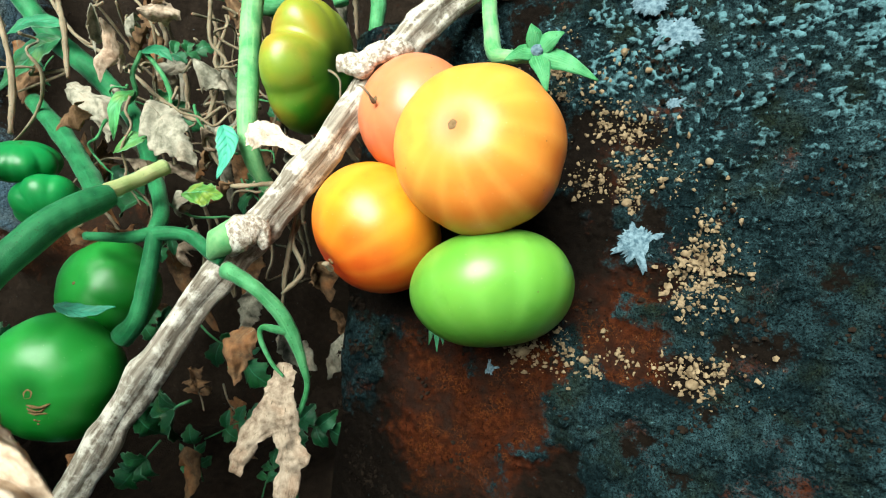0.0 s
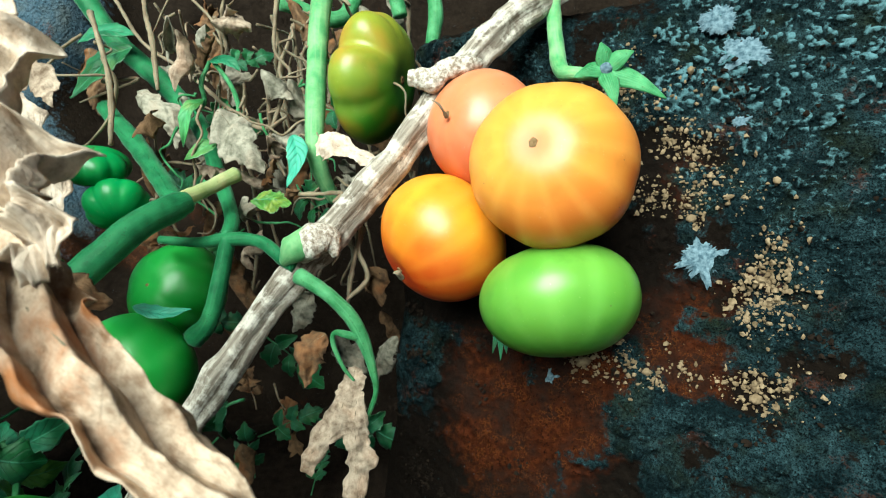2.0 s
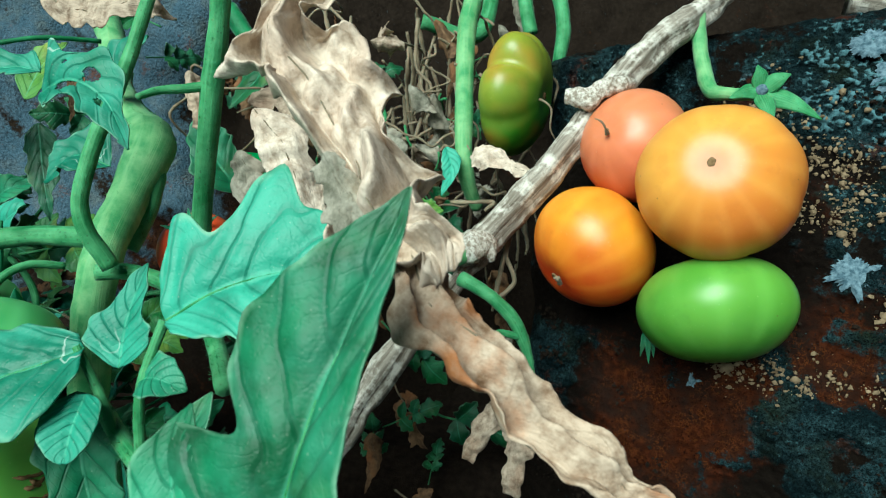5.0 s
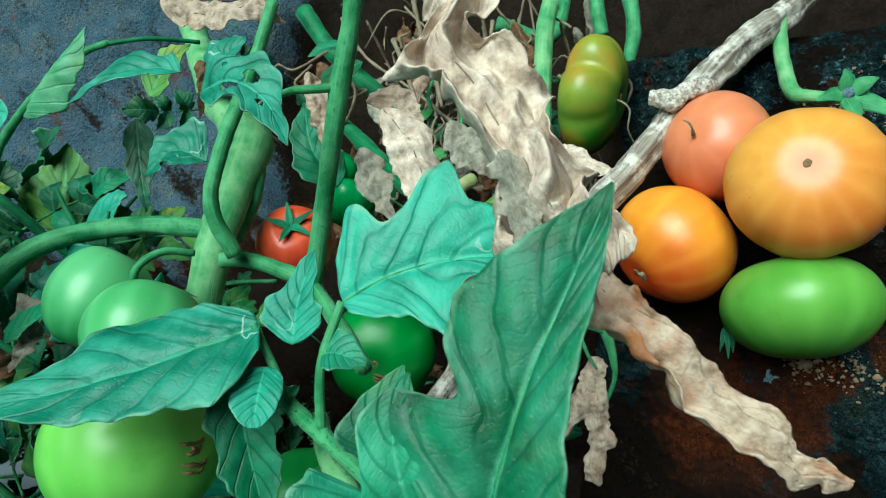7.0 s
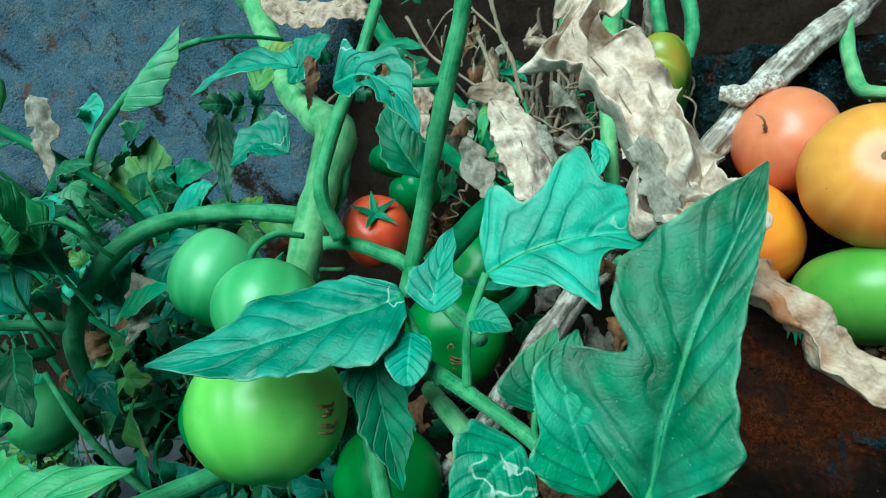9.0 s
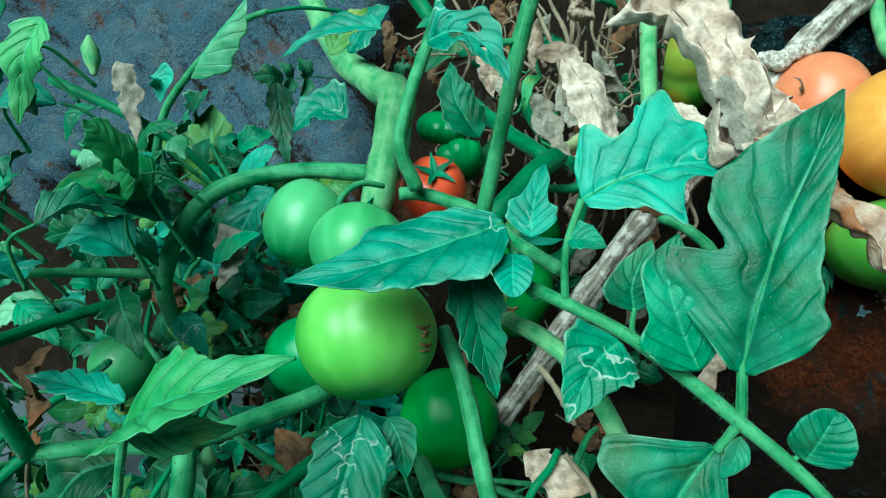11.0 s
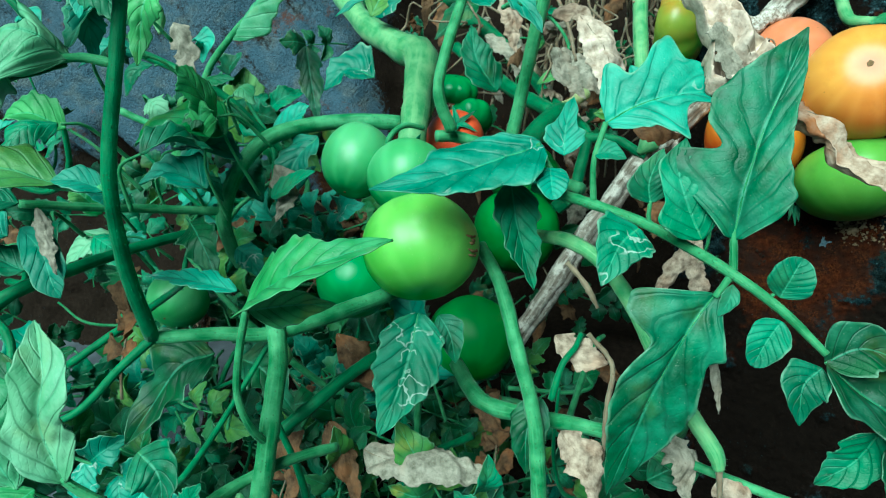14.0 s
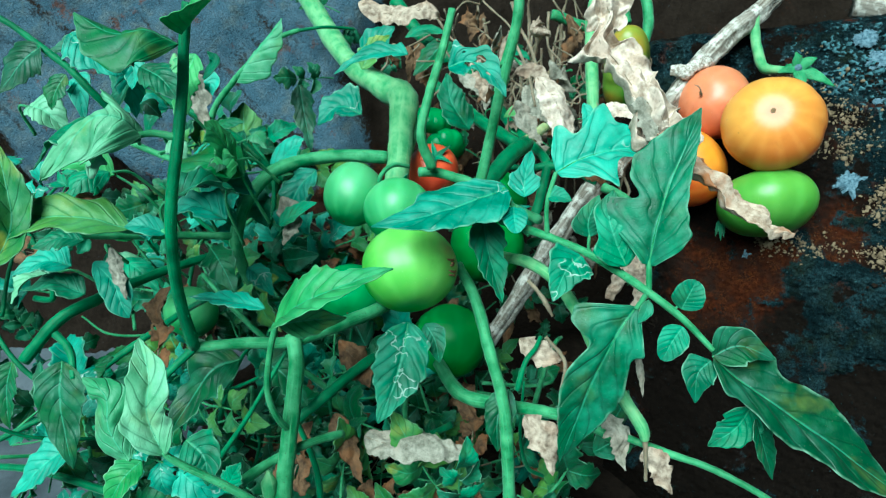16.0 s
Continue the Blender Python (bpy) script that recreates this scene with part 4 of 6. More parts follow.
stem([(-40.5, 42.0, 18.5), (-37.2, 39.0, 14.2), (-33.6, 34.5, 9.8), (-29.7, 30.5, 6.9), (-27.6, 28.5, 5.7), (-27.3, 26.4, 2.8), (-27.0, 24.0, -0.2), (-27.4, 23.8, -3.2), (-28.2, 25.0, -7.6)], [0.95, 1.0, 1.0, 1.1, 1.25, 1.05, 0.95, 0.9, 0.9], STEM_PALE, "main_stem", 26, 0.12, "thick pale green main stem", 1)
stem([(-27.7, 28.5, 5.6), (-26.7, 27.5, 3.7), (-26.6, 26.5, 1.5), (-27.0, 26.0, -0.2)], [0.55, 0.5, 0.5, 0.4], STEM, "stem", 20, seed=2)
stem([(-28.1, 25.2, 0.3), (-31.6, 25.2, 0.3), (-34.7, 24.5, -0.3), (-36.9, 23.0, -1.6), (-38.2, 22.0, -3.9), (-38.7, 21.5, -6.6), (-38.2, 21.5, -8.5), (-37.6, 22.0, -9.9)], [0.5, 0.52, 0.52, 0.52, 0.5, 0.5, 0.48, 0.4], STEM, "arched_stem", 26, 0.08, "arching green side stem", 3)
stem([(-38.3, 21.5, -6.4), (-42.0, 20.0, -6.5), (-44.7, 17.0, -6.6), (-46.7, 14.0, -6.6)], [0.3, 0.28, 0.26, 0.24], STEM, fuzz=18, seed=4)
stem([(-33.5, 3.0, 4.6), (-33.8, 3.4, 2.9), (-34.0, 3.8, 1.0), (-34.3, 4.1, -1.2), (-34.7, 4.5, -3.4), (-35.0, 5.0, -5.6), (-35.6, 7.0, -8.8), (-35.7, 9.2, -12.1)], [0.23, 0.24, 0.25, 0.27, 0.28, 0.29, 0.31, 0.34], STEM_DARK, "upright_stem", 40, 0.08, "slim upright hairy stem", 5)
stem([(-36.0, 9.2, -12.2), (-33.3, 10.5, -12.0), (-31.1, 11.6, -12.0), (-28.6, 13.0, -11.1), (-26.4, 15.0, -10.2), (-24.3, 18.0, -9.2)], [0.3, 0.33, 0.38, 0.42, 0.42, 0.4], STEM, "side_stem", 40, 0.08, "hairy horizontal side stem", 6)
stem([(-35.7, 9.2, -12.2), (-36.8, 8.6, -13.5), (-38.3, 8.0, -15.4), (-40.0, 7.0, -16.3)], [0.24, 0.2, 0.18, 0.15], STEM_DARK, fuzz=18, seed=7)
stem([(-34.3, 4.1, -1.2), (-35.2, 3.8, -1.1), (-36.0, 3.2, -1.3)], [0.2, 0.17, 0.15], STEM, fuzz=18, seed=8)
stem([(-35.0, 5.0, -5.6), (-36.2, 5.0, -5.7), (-37.6, 4.6, -5.6)], [0.18, 0.16, 0.14], STEM, fuzz=18, seed=9)
stem([(-30.9, 11.6, -11.6), (-30.4, 10.8, -13.2), (-30.3, 10.0, -15.8), (-30.3, 9.2, -19.3), (-30.4, 9.0, -22.5)], [0.46, 0.46, 0.48, 0.5, 0.5], STEM, "cut_stem", 30, 0.08, "thick cut green stem end", 10)
stem([(-30.5, 7.4, -10.2), (-30.9, 7.8, -11.8), (-31.1, 8.2, -14.0), (-30.7, 8.8, -15.6), (-30.3, 9.6, -16.5)], [0.16, 0.17, 0.17, 0.18, 0.2], STEM, "leaf_stalk", 24, 0.05, seed=11)
stem([(-21.7, 17.0, -7.3), (-20.4, 15.5, -9.3), (-19.3, 14.5, -12.5), (-18.3, 14.0, -15.6), (-17.9, 14.0, -18.6), (-17.5, 14.5, -22.8)], [0.34, 0.36, 0.38, 0.38, 0.4, 0.4], STEM, fuzz=24, seed=12)
stem([(-22.9, 20.0, -14.6), (-21.2, 18.0, -16.1), (-18.9, 17.0, -16.4), (-15.8, 15.0, -16.1), (-13.4, 13.5, -16.1), (-11.0, 12.0, -17.0)], [0.45, 0.5, 0.45, 0.4, 0.35, 0.3], STEM, fuzz=20, seed=13)
stem([(-18.8, 17.0, -6.6), (-17.3, 13.5, -6.7), (-15.9, 12.0, -7.5), (-14.6, 11.0, -9.2), (-13.3, 10.4, -11.7), (-12.0, 10.0, -13.6), (-11.1, 9.6, -14.9), (-10.9, 9.5, -15.6)], [0.34, 0.36, 0.36, 0.36, 0.35, 0.36, 0.38, 0.22], STEM_PALE, "stem", 22, 0.08, "pale broken green stem", 14)
stem([(-10.9, 9.5, -15.5), (-10.8, 9.5, -16.5), (-10.7, 9.6, -17.8)], [0.16, 0.1, 0.09], VINE, seed=15)
stem([(-18.6, 17.2, 10.5), (-18.7, 17.6, 8.6), (-19.2, 18.3, 6.3), (-19.8, 19.2, 2.8), (-20.4, 20.2, -0.7), (-20.9, 21.0, -3.2)], [0.36, 0.36, 0.42, 0.38, 0.4, 0.4], STEM, "upright_stem", 26, 0.06, "upright green stem with a pale node", 16)
stem([(-19.2, 18.3, 6.2), (-20.0, 18.0, 6.0), (-20.9, 17.6, 5.8), (-21.3, 17.0, 5.4)], [0.2, 0.17, 0.15, 0.12], STEM, fuzz=18, seed=17)
stem([(-25.0, 20.5, -1.1), (-23.8, 21.0, -1.0), (-22.1, 21.0, -1.4), (-20.6, 20.5, -2.0), (-18.5, 18.0, -3.3), (-16.7, 15.0, -4.1)], [0.34, 0.36, 0.36, 0.34, 0.34, 0.3], STEM, fuzz=40, seed=19)
stem([(-25.6, 19.5, -0.8), (-26.5, 18.6, -0.8), (-27.2, 18.0, -1.5), (-27.6, 18.3, -2.6)], [0.15, 0.16, 0.17, 0.2], STEM, "truss_stalk", 24, 0.05, seed=20)
stem([(-24.0, 20.0, -0.8), (-24.8, 19.2, 1.2), (-24.5, 19.2, 3.7), (-23.7, 20.0, 7.4), (-23.2, 20.5, 10.4)], [0.36, 0.34, 0.33, 0.3, 0.28], STEM, fuzz=18, seed=21)
# near the stick
stem([(-10.9, 37.0, 17.0), (-11.2, 36.4, 14.7), (-11.1, 35.4, 10.7), (-10.9, 34.4, 6.6), (-10.6, 34.8, 4.8), (-10.0, 36.0, 3.3)], [0.62, 0.62, 0.6, 0.56, 0.5, 0.4], STEM_PALE, "upright_stem", 14, 0.05, "straight light green stem beside the ribbed tomato", 22)
stem([(-31.5, 45.0, 19.4), (-28.3, 44.5, 15.5), (-23.8, 43.0, 11.8), (-20.4, 41.0, 8.5), (-17.9, 38.0, 4.9), (-15.5, 34.0, 2.2), (-14.9, 32.0, 0.9)], [0.75, 0.75, 0.7, 0.6, 0.5, 0.42, 0.4], STEM_DARK, fuzz=14, seed=23)
stem([(-14.9, 32.0, 0.9), (-15.2, 32.0, -0.8), (-15.8, 32.0, -3.5), (-16.9, 32.5, -4.7)], [0.42, 0.45, 0.5, 0.6], STEM_MID, "forked_stem", 18, 0.08, "forked green stem over tomatoes", 24)
stem([(-19.1, 33.0, 0.7), (-16.7, 32.4, 0.6), (-14.9, 32.0, 0.8), (-13.0, 31.4, 0.7), (-11.5, 30.6, -0.2), (-10.8, 30.4, -0.5)], [0.24, 0.28, 0.38, 0.34, 0.36, 0.4], STEM_MID, "forked_stem", 18, 0.08, seed=25)
stem([(-20.8, 27.0, -2.0), (-19.8, 27.6, -0.7), (-18.4, 29.0, 1.2), (-17.2, 30.6, 2.4), (-16.8, 31.2, 2.7)], [0.8, 0.8, 0.75, 0.75, 0.6], STEM_DARK, "thick_stem", 20, 0.08, "thick spotted green stem", 26)
stem([(-17.0, 31.2, 2.9), (-16.1, 32.4, 3.6), (-15.2, 33.8, 4.5)], [0.42, 0.42, 0.44], STEM_CUT, "broken_stem", 0, 0.1, "yellowish broken side shoot", 27)
stem([(-26.5, 40.0, 9.6), (-23.4, 38.0, 7.0), (-20.3, 35.0, 4.5), (-17.8, 32.0, 2.7)], [0.55, 0.6, 0.6, 0.55], STEM_DARK, fuzz=12, seed=28)
stem([(-10.4, 29.6, -1.0), (-9.1, 28.9, -1.6), (-7.7, 28.5, -2.7), (-7.0, 28.6, -3.9), (-6.5, 28.8, -5.5), (-6.4, 29.0, -6.6), (-6.9, 29.0, -8.2), (-7.0, 29.2, -9.6), (-7.0, 29.5, -12.1)], [0.42, 0.36, 0.36, 0.36, 0.18, 0.12, 0.12, 0.11, 0.1], STEM, "drooping_shoot", 14, 0.1, "drooping green shoot drying to a thin tip", 29)
stem([(-7.0, 28.6, -3.9), (-7.6, 28.3, -3.7), (-8.3, 28.4, -3.6), (-8.4, 28.4, -4.1), (-7.9, 28.4, -5.2), (-7.4, 28.6, -5.9)], [0.22, 0.2, 0.14, 0.12, 0.1, 0.07], STEM, lump=0.15, seed=30)
stem([(-48.9, 24.0, 5.0), (-45.3, 24.0, 3.7), (-42.3, 24.0, 2.5), (-40.0, 25.0, 1.1), (-38.2, 26.0, -0.7), (-37.2, 27.0, -1.8)], [0.34, 0.32, 0.3, 0.28, 0.28, 0.25], STEM_DARK, fuzz=12, seed=31)
stem([(-36.6, 28.0, 10.9), (-38.3, 28.0, 10.2), (-40.3, 28.0, 8.5), (-42.3, 28.0, 6.2), (-44.0, 28.5, 4.0), (-44.8, 29.0, 1.1), (-45.6, 30.0, -2.0)], [0.2, 0.22, 0.24, 0.26, 0.28, 0.3, 0.3], STEM, fuzz=14, seed=32)
stem([(-36.8, 28.0, 10.8), (-34.7, 29.0, 11.5), (-32.6, 31.0, 12.0)], [0.14, 0.14, 0.14], STEM_DARK, seed=33)
stem([(-52.2, 30.0, 1.1), (-49.5, 30.0, 0.1), (-44.6, 28.0, -1.2), (-40.6, 26.0, -2.1)], [0.3, 0.28, 0.25, 0.22], STEM, fuzz=12, seed=34)
stem([(-46.3, 10.0, -13.8), (-44.6, 10.5, -11.4), (-43.3, 12.0, -10.3), (-41.4, 16.0, -8.8), (-38.5, 20.0, -7.4)], [0.36, 0.36, 0.34, 0.32, 0.3], STEM_DARK, fuzz=16, seed=35)
stem([(-45.0, 10.5, -12.0), (-43.5, 10.0, -13.0), (-42.9, 9.5, -14.5)], [0.25, 0.22, 0.18], STEM_DARK, fuzz=12, seed=36)
stem([(-31.5, 14.0, -17.8), (-29.6, 15.0, -16.0), (-27.6, 17.0, -14.3), (-25.6, 19.0, -13.2)], [0.35, 0.36, 0.36, 0.3], STEM_DARK, fuzz=16, seed=37)
stem([(-32.3, 8.0, -19.0), (-31.4, 9.5, -18.5), (-29.7, 11.0, -17.8), (-28.0, 13.0, -17.7)], [0.3, 0.28, 0.26, 0.24], STEM, fuzz=16, seed=38)
stem([(-17.6, 13.0, -14.3), (-17.2, 13.0, -12.6), (-16.6, 13.5, -11.8), (-16.3, 14.0, -11.2)], [0.18, 0.16, 0.15, 0.13], STEM_DARK, seed=39)
stem([(-12.6, 11.5, -15.8), (-9.3, 10.0, -16.4), (-7.1, 9.0, -16.8), (-4.4, 8.0, -18.0), (-2.0, 7.2, -20.0)], [0.2, 0.2, 0.18, 0.16, 0.12], STEM, fuzz=12, seed=40)
for i, (pa, pb, pc) in enumerate((
    ((-14.7, 40.0, 16.7), (-10.6, 41.0, 16.2), (-9.7, 43.0, 22.3)),
    ((-6.9, 42.0, 16.6), (-7.3, 42.0, 18.4), (-8.0, 43.0, 22.3)),
    ((-4.7, 43.0, 14.8), (-4.5, 43.0, 17.9), (-5.5, 44.0, 22.7)),
)):
    stem([pa, pb, pc], [0.5, 0.55, 0.6], STEM, seed=50 + i, fuzz=8)

# the stalk that lost its fruit, with the open calyx
stalk = tube("fruit_stalk", [(2.4, 33.4, 15.3), (2.5, 33.0, 12.7), (2.6, 31.4, 10.0), (3.2, 30.2, 9.4), (4.4, 29.5, 9.2)], [0.42, 0.4, 0.42, 0.34, 0.32], STEM_PALE, lump=0.08, fuzz=12)
tagged(stalk, "light green stalk with an empty star-shaped calyx on the slab", "stalk")
hub = np.array((4.4, 29.1, 9.3))
for i, (q, wide) in enumerate((((7.2, 28.7, 7.8), 0.5), ((5.6, 28.6, 10.0), 0.42), ((4.1, 28.9, 10.5), 0.4), ((4.8, 28.6, 7.3), 0.46), ((2.9, 29.2, 8.9), 0.4))):
    q = np.array(q)
    blade("sepal", [hub, (hub + q) / 2 + (0, -0.25, 0.1), q], (0, -1, 0.2), wide, STEM, stalk, lobes=1, cut=0, teeth=0.02, fold=-0.35, nu=18, nv=9, seed=i, blunt=0.45, thick=0.16)
d_ = rings([hub + (0, 0.1, 0), hub + (0, -0.25, 0)], [0.36, 0.28], 12, 0.1, 1, 5)
part("scar_disc", d_[0], d_[1], LICHEN, stalk, "pale round scar where the fruit broke off", d_[2])
for q in (((-0.4, 30.5, -3.3), (-0.7, 30.2, -4.7)), ((-0.3, 30.5, -3.5), (-0.3, 30.0, -5.0)), ((-0.1, 30.5, -3.5), (-0.0, 30.2, -4.7))):
    c = blade("sepal", [q[0], q[1]], (0, -1, 0.2), 0.16, LEAF, None, lobes=1, cut=0, nu=12, nv=7, blunt=0.5)
    tagged(c, "small green sepal tip under the green tomato", "sepal", group="sepals under the tomato")


# ---- leaves ----
def leaflet(points, half, material=LEAF, up=(0, -0.75, 0.65), parent=None, name="leaflet", label="", group="", stalk=None, **more):
    more.setdefault("rib", STEM if isinstance(half, tuple) or np.max(half) > 0.5 else None)
    ob = blade(name, points, up, half, material, parent, "" if parent is None else label, **more)
    if parent is None:
        tagged(ob, label or "green tomato leaflet", "leaf", group=group)
    return ob


# the big compound leaf in the open
rachis = tube("compound_leaf", [(-19.1, 12.6, -4.3), (-17.6, 11.2, -4.7), (-16.3, 10.2, -5.1), (-14.7, 9.0, -5.7), (-13.3, 7.7, -6.5), (-12.1, 6.4, -7.3), (-10.6, 5.7, -8.4), (-9.3, 5.1, -9.7)], [0.22, 0.24, 0.23, 0.22, 0.21, 0.2, 0.17, 0.13], STEM, lump=0.05, fuzz=44)
tagged(rachis, "large fresh green compound tomato leaf with mined leaflets", "leaf")
C = dict(parent=rachis, name="leaflet")
def stalklet(points, r=0.1, fuzz=20):
    tube("leaf_stalk", points, [r * 1.15, r, r], STEM, rachis, lump=0.05, fuzz=fuzz)
stalklet([(-16.6, 10.4, -4.9), (-16.7, 10.4, -3.2), (-16.3, 10.6, -1.5)], 0.13)
leaflet([(-16.3, 10.6, -1.5), (-14.8, 10.6, -0.6), (-12.9, 10.8, -0.1), (-10.3, 11.1, 0.1)], ([1.1, 1.9, 2.3, 1.5, 1.6, 2.4, 2.8, 1.6, 1.3, 1.0, 0.6, 0.03], [0.4, 0.9, 1.2, 1.4, 1.9, 2.3, 1.2, 0.6, 0.6, 0.5, 0.3, 0.03]), LEAF_BLUE, (0.1, -0.9, 0.42), sweep=0.25, fold=0.12, curl=-0.06, seed=3, wave=0.08, blunt=0.5, nu=70, nv=30, **C)
leaflet([(-16.7, 10.4, -2.9), (-16.2, 10.2, -2.8), (-15.4, 10.1, -3.0)], 0.62, LEAF_MINED, (0, -0.8, 0.6), lobes=1, cut=0.05, seed=4, **C)
stalklet([(-12.0, 6.5, -7.4), (-12.0, 6.6, -6.6), (-12.0, 6.8, -5.7)], 0.14)
leaflet([(-12.0, 6.8, -6.1), (-11.8, 6.6, -4.3), (-11.3, 6.7, -2.2), (-10.5, 7.0, -0.1), (-9.9, 7.25, 1.6)], ([0.3, 1.2, 2.5, 2.8, 1.2, 1.9, 2.0, 1.6, 1.2, 0.8, 0.4, 0.03], [0.3, 1.2, 1.6, 1.4, 1.15, 1.0, 0.85, 0.7, 0.55, 0.4, 0.22, 0.03]), LEAF, (-0.2, -0.85, 0.5), sweep=0.3, fold=0.24, curl=-0.12, seed=12, wave=0.12, blunt=0.52, nu=80, nv=34, teeth=0.05, **C)
leaflet([(-13.0, 7.0, -6.2), (-13.6, 6.9, -5.0), (-14.0, 7.0, -3.7), (-13.8, 7.2, -2.5)], 1.2, LEAF, (-0.2, -0.85, 0.5), lobes=1.3, cut=0.35, fold=0.1, seed=14, blunt=0.5, nu=40, **C)
stalklet([(-14.5, 8.9, -5.8), (-14.6, 8.8, -5.4), (-14.6, 8.7, -4.8)], 0.09)
leaflet([(-14.6, 8.7, -4.9), (-14.7, 8.6, -4.0), (-14.2, 8.9, -2.7)], 0.85, LEAF, (-0.1, -0.85, 0.5), lobes=1, cut=0.1, seed=5, blunt=0.5, **C)
leaflet([(-14.9, 9.0, -5.9), (-15.7, 8.2, -6.6), (-16.4, 7.6, -8.2)], 1.25, LEAF_MINED, (0, -0.9, 0.45), lobes=1.4, cut=0.1, seed=6, blunt=0.48, **C)
stalklet([(-12.1, 6.4, -7.4), (-12.3, 6.5, -7.8), (-12.5, 6.6, -8.2)], 0.13)
leaflet([(-12.5, 6.6, -8.1), (-13.4, 6.6, -9.7), (-14.3, 7.2, -12.2), (-14.8, 7.9, -14.3), (-15.4, 8.8, -16.9)], ([0.4, 1.0, 1.6, 1.2, 1.5, 1.6, 1.4, 1.2, 0.8, 0.45, 0.03], [0.3, 2.2, 2.3, 1.0, 1.35, 1.4, 1.3, 1.1, 0.75, 0.45, 0.03]), LEAF, (0.15, -0.85, 0.5), sweep=0.3, fold=0.14, curl=-0.1, seed=17, wave=0.12, blunt=0.5, nu=80, nv=32, **C)
leaflet([(-12.0, 6.4, -7.7), (-12.1, 6.4, -8.3), (-12.4, 6.5, -8.9)], 0.32, LEAF, lobes=1, cut=0.05, seed=7, nu=18, nv=9, **C)
stalklet([(-11.0, 5.9, -8.1), (-10.7, 5.9, -7.8), (-10.6, 5.9, -7.7)], 0.06)
leaflet([(-10.6, 5.9, -8.0), (-10.4, 5.6, -7.3), (-10.1, 5.6, -6.6)], 0.72, LEAF_MINED, (0, -0.9, 0.4), lobes=1, cut=0.0, teeth=0.02, full=0.5, seed=8, blunt=0.6, **C)
leaflet([(-10.5, 5.8, -8.8), (-11.0, 5.6, -9.5), (-11.4, 5.6, -10.4)], 0.68, LEAF_MINED, (0, -0.9, 0.4), lobes=1, cut=0.0, teeth=0.02, full=0.5, seed=9, blunt=0.6, **C)
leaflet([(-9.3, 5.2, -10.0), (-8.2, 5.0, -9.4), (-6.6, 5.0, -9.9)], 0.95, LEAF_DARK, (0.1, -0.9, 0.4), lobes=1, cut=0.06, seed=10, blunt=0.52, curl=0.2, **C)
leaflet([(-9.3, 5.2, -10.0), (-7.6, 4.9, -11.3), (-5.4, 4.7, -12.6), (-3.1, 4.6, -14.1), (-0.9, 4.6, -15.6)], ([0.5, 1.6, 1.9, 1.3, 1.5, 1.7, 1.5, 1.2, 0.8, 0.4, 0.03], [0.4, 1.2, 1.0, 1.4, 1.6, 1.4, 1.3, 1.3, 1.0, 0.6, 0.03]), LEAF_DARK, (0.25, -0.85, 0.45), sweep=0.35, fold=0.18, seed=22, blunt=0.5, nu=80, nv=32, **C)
leaflet([(-9.3, 5.3, -10.2), (-9.9, 5.2, -10.9), (-9.9, 5.2, -12.2)], 0.8, LEAF_MINED, (-0.1, -0.9, 0.4), lobes=1, cut=0.06, seed=11, blunt=0.5, **C)
leaflet([(-7.4, 5.2, -12.2), (-7.9, 5.6, -13.4), (-8.9, 6.0, -14.4)], 0.95, LEAF, (0.1, -0.8, 0.5), lobes=1.6, cut=0.2, seed=13, blunt=0.5, **C)
leaflet([(-7.2, 5.1, -12.7), (-6.7, 5.3, -14.0), (-6.1, 5.5, -15.6)], 0.6, LEAF, (0.1, -0.8, 0.5), lobes=1.6, cut=0.15, seed=15, **C)

# the mined leaf over the truss, and its neighbours
mined = tube("compound_leaf", [(-17.5, 11.2, -5.0), (-18.0, 11.4, -4.5), (-18.4, 11.4, -3.6), (-19.1, 11.4, -2.4)], [0.16, 0.15, 0.13, 0.11], STEM, lump=0.05, fuzz=20)
tagged(mined, "bluish green leaf with white mined trails over the truss", "leaf")
M = dict(parent=mined, name="leaflet")
leaflet([(-18.9, 11.4, -2.4), (-21.0, 10.6, -3.3), (-23.5, 9.7, -4.3), (-26.1, 9.2, -5.0)], ([0.9, 1.9, 2.0, 1.7, 1.55, 1.35, 1.1, 0.8, 0.4, 0.03], [0.5, 1.2, 1.5, 1.75, 1.95, 1.9, 1.1, 0.75, 0.4, 0.03]), LEAF_BLUE, (0.0, -0.68, 0.73), sweep=0.2, fold=0.1, curl=-0.12, seed=33, blunt=0.62, nu=80, nv=32, wave=0.1, **M)
leaflet([(-18.5, 11.0, -3.5), (-18.4, 10.4, -4.2), (-18.3, 10.0, -4.9)], 0.72, LEAF_BLUE, (0, -0.85, 0.5), lobes=1, cut=0.0, teeth=0.02, full=0.5, seed=34, blunt=0.6, **M)
leaflet([(-17.9, 11.4, -2.9), (-17.9, 11.6, -1.7), (-17.6, 12.0, -0.2)], 0.9, LEAF_BLUE, (-0.1, -0.85, 0.5), lobes=1.3, cut=0.35, seed=35, blunt=0.5, **M)
leaflet([(-20.2, 13.0, -4.0), (-19.8, 12.8, -5.9), (-19.3, 12.8, -7.5), (-18.8, 12.8, -9.1)], 1.15, LEAF, (0.3, -0.9, 0.2), lobes=2.3, cut=0.25, seed=36, blunt=0.5, nu=50, **M)

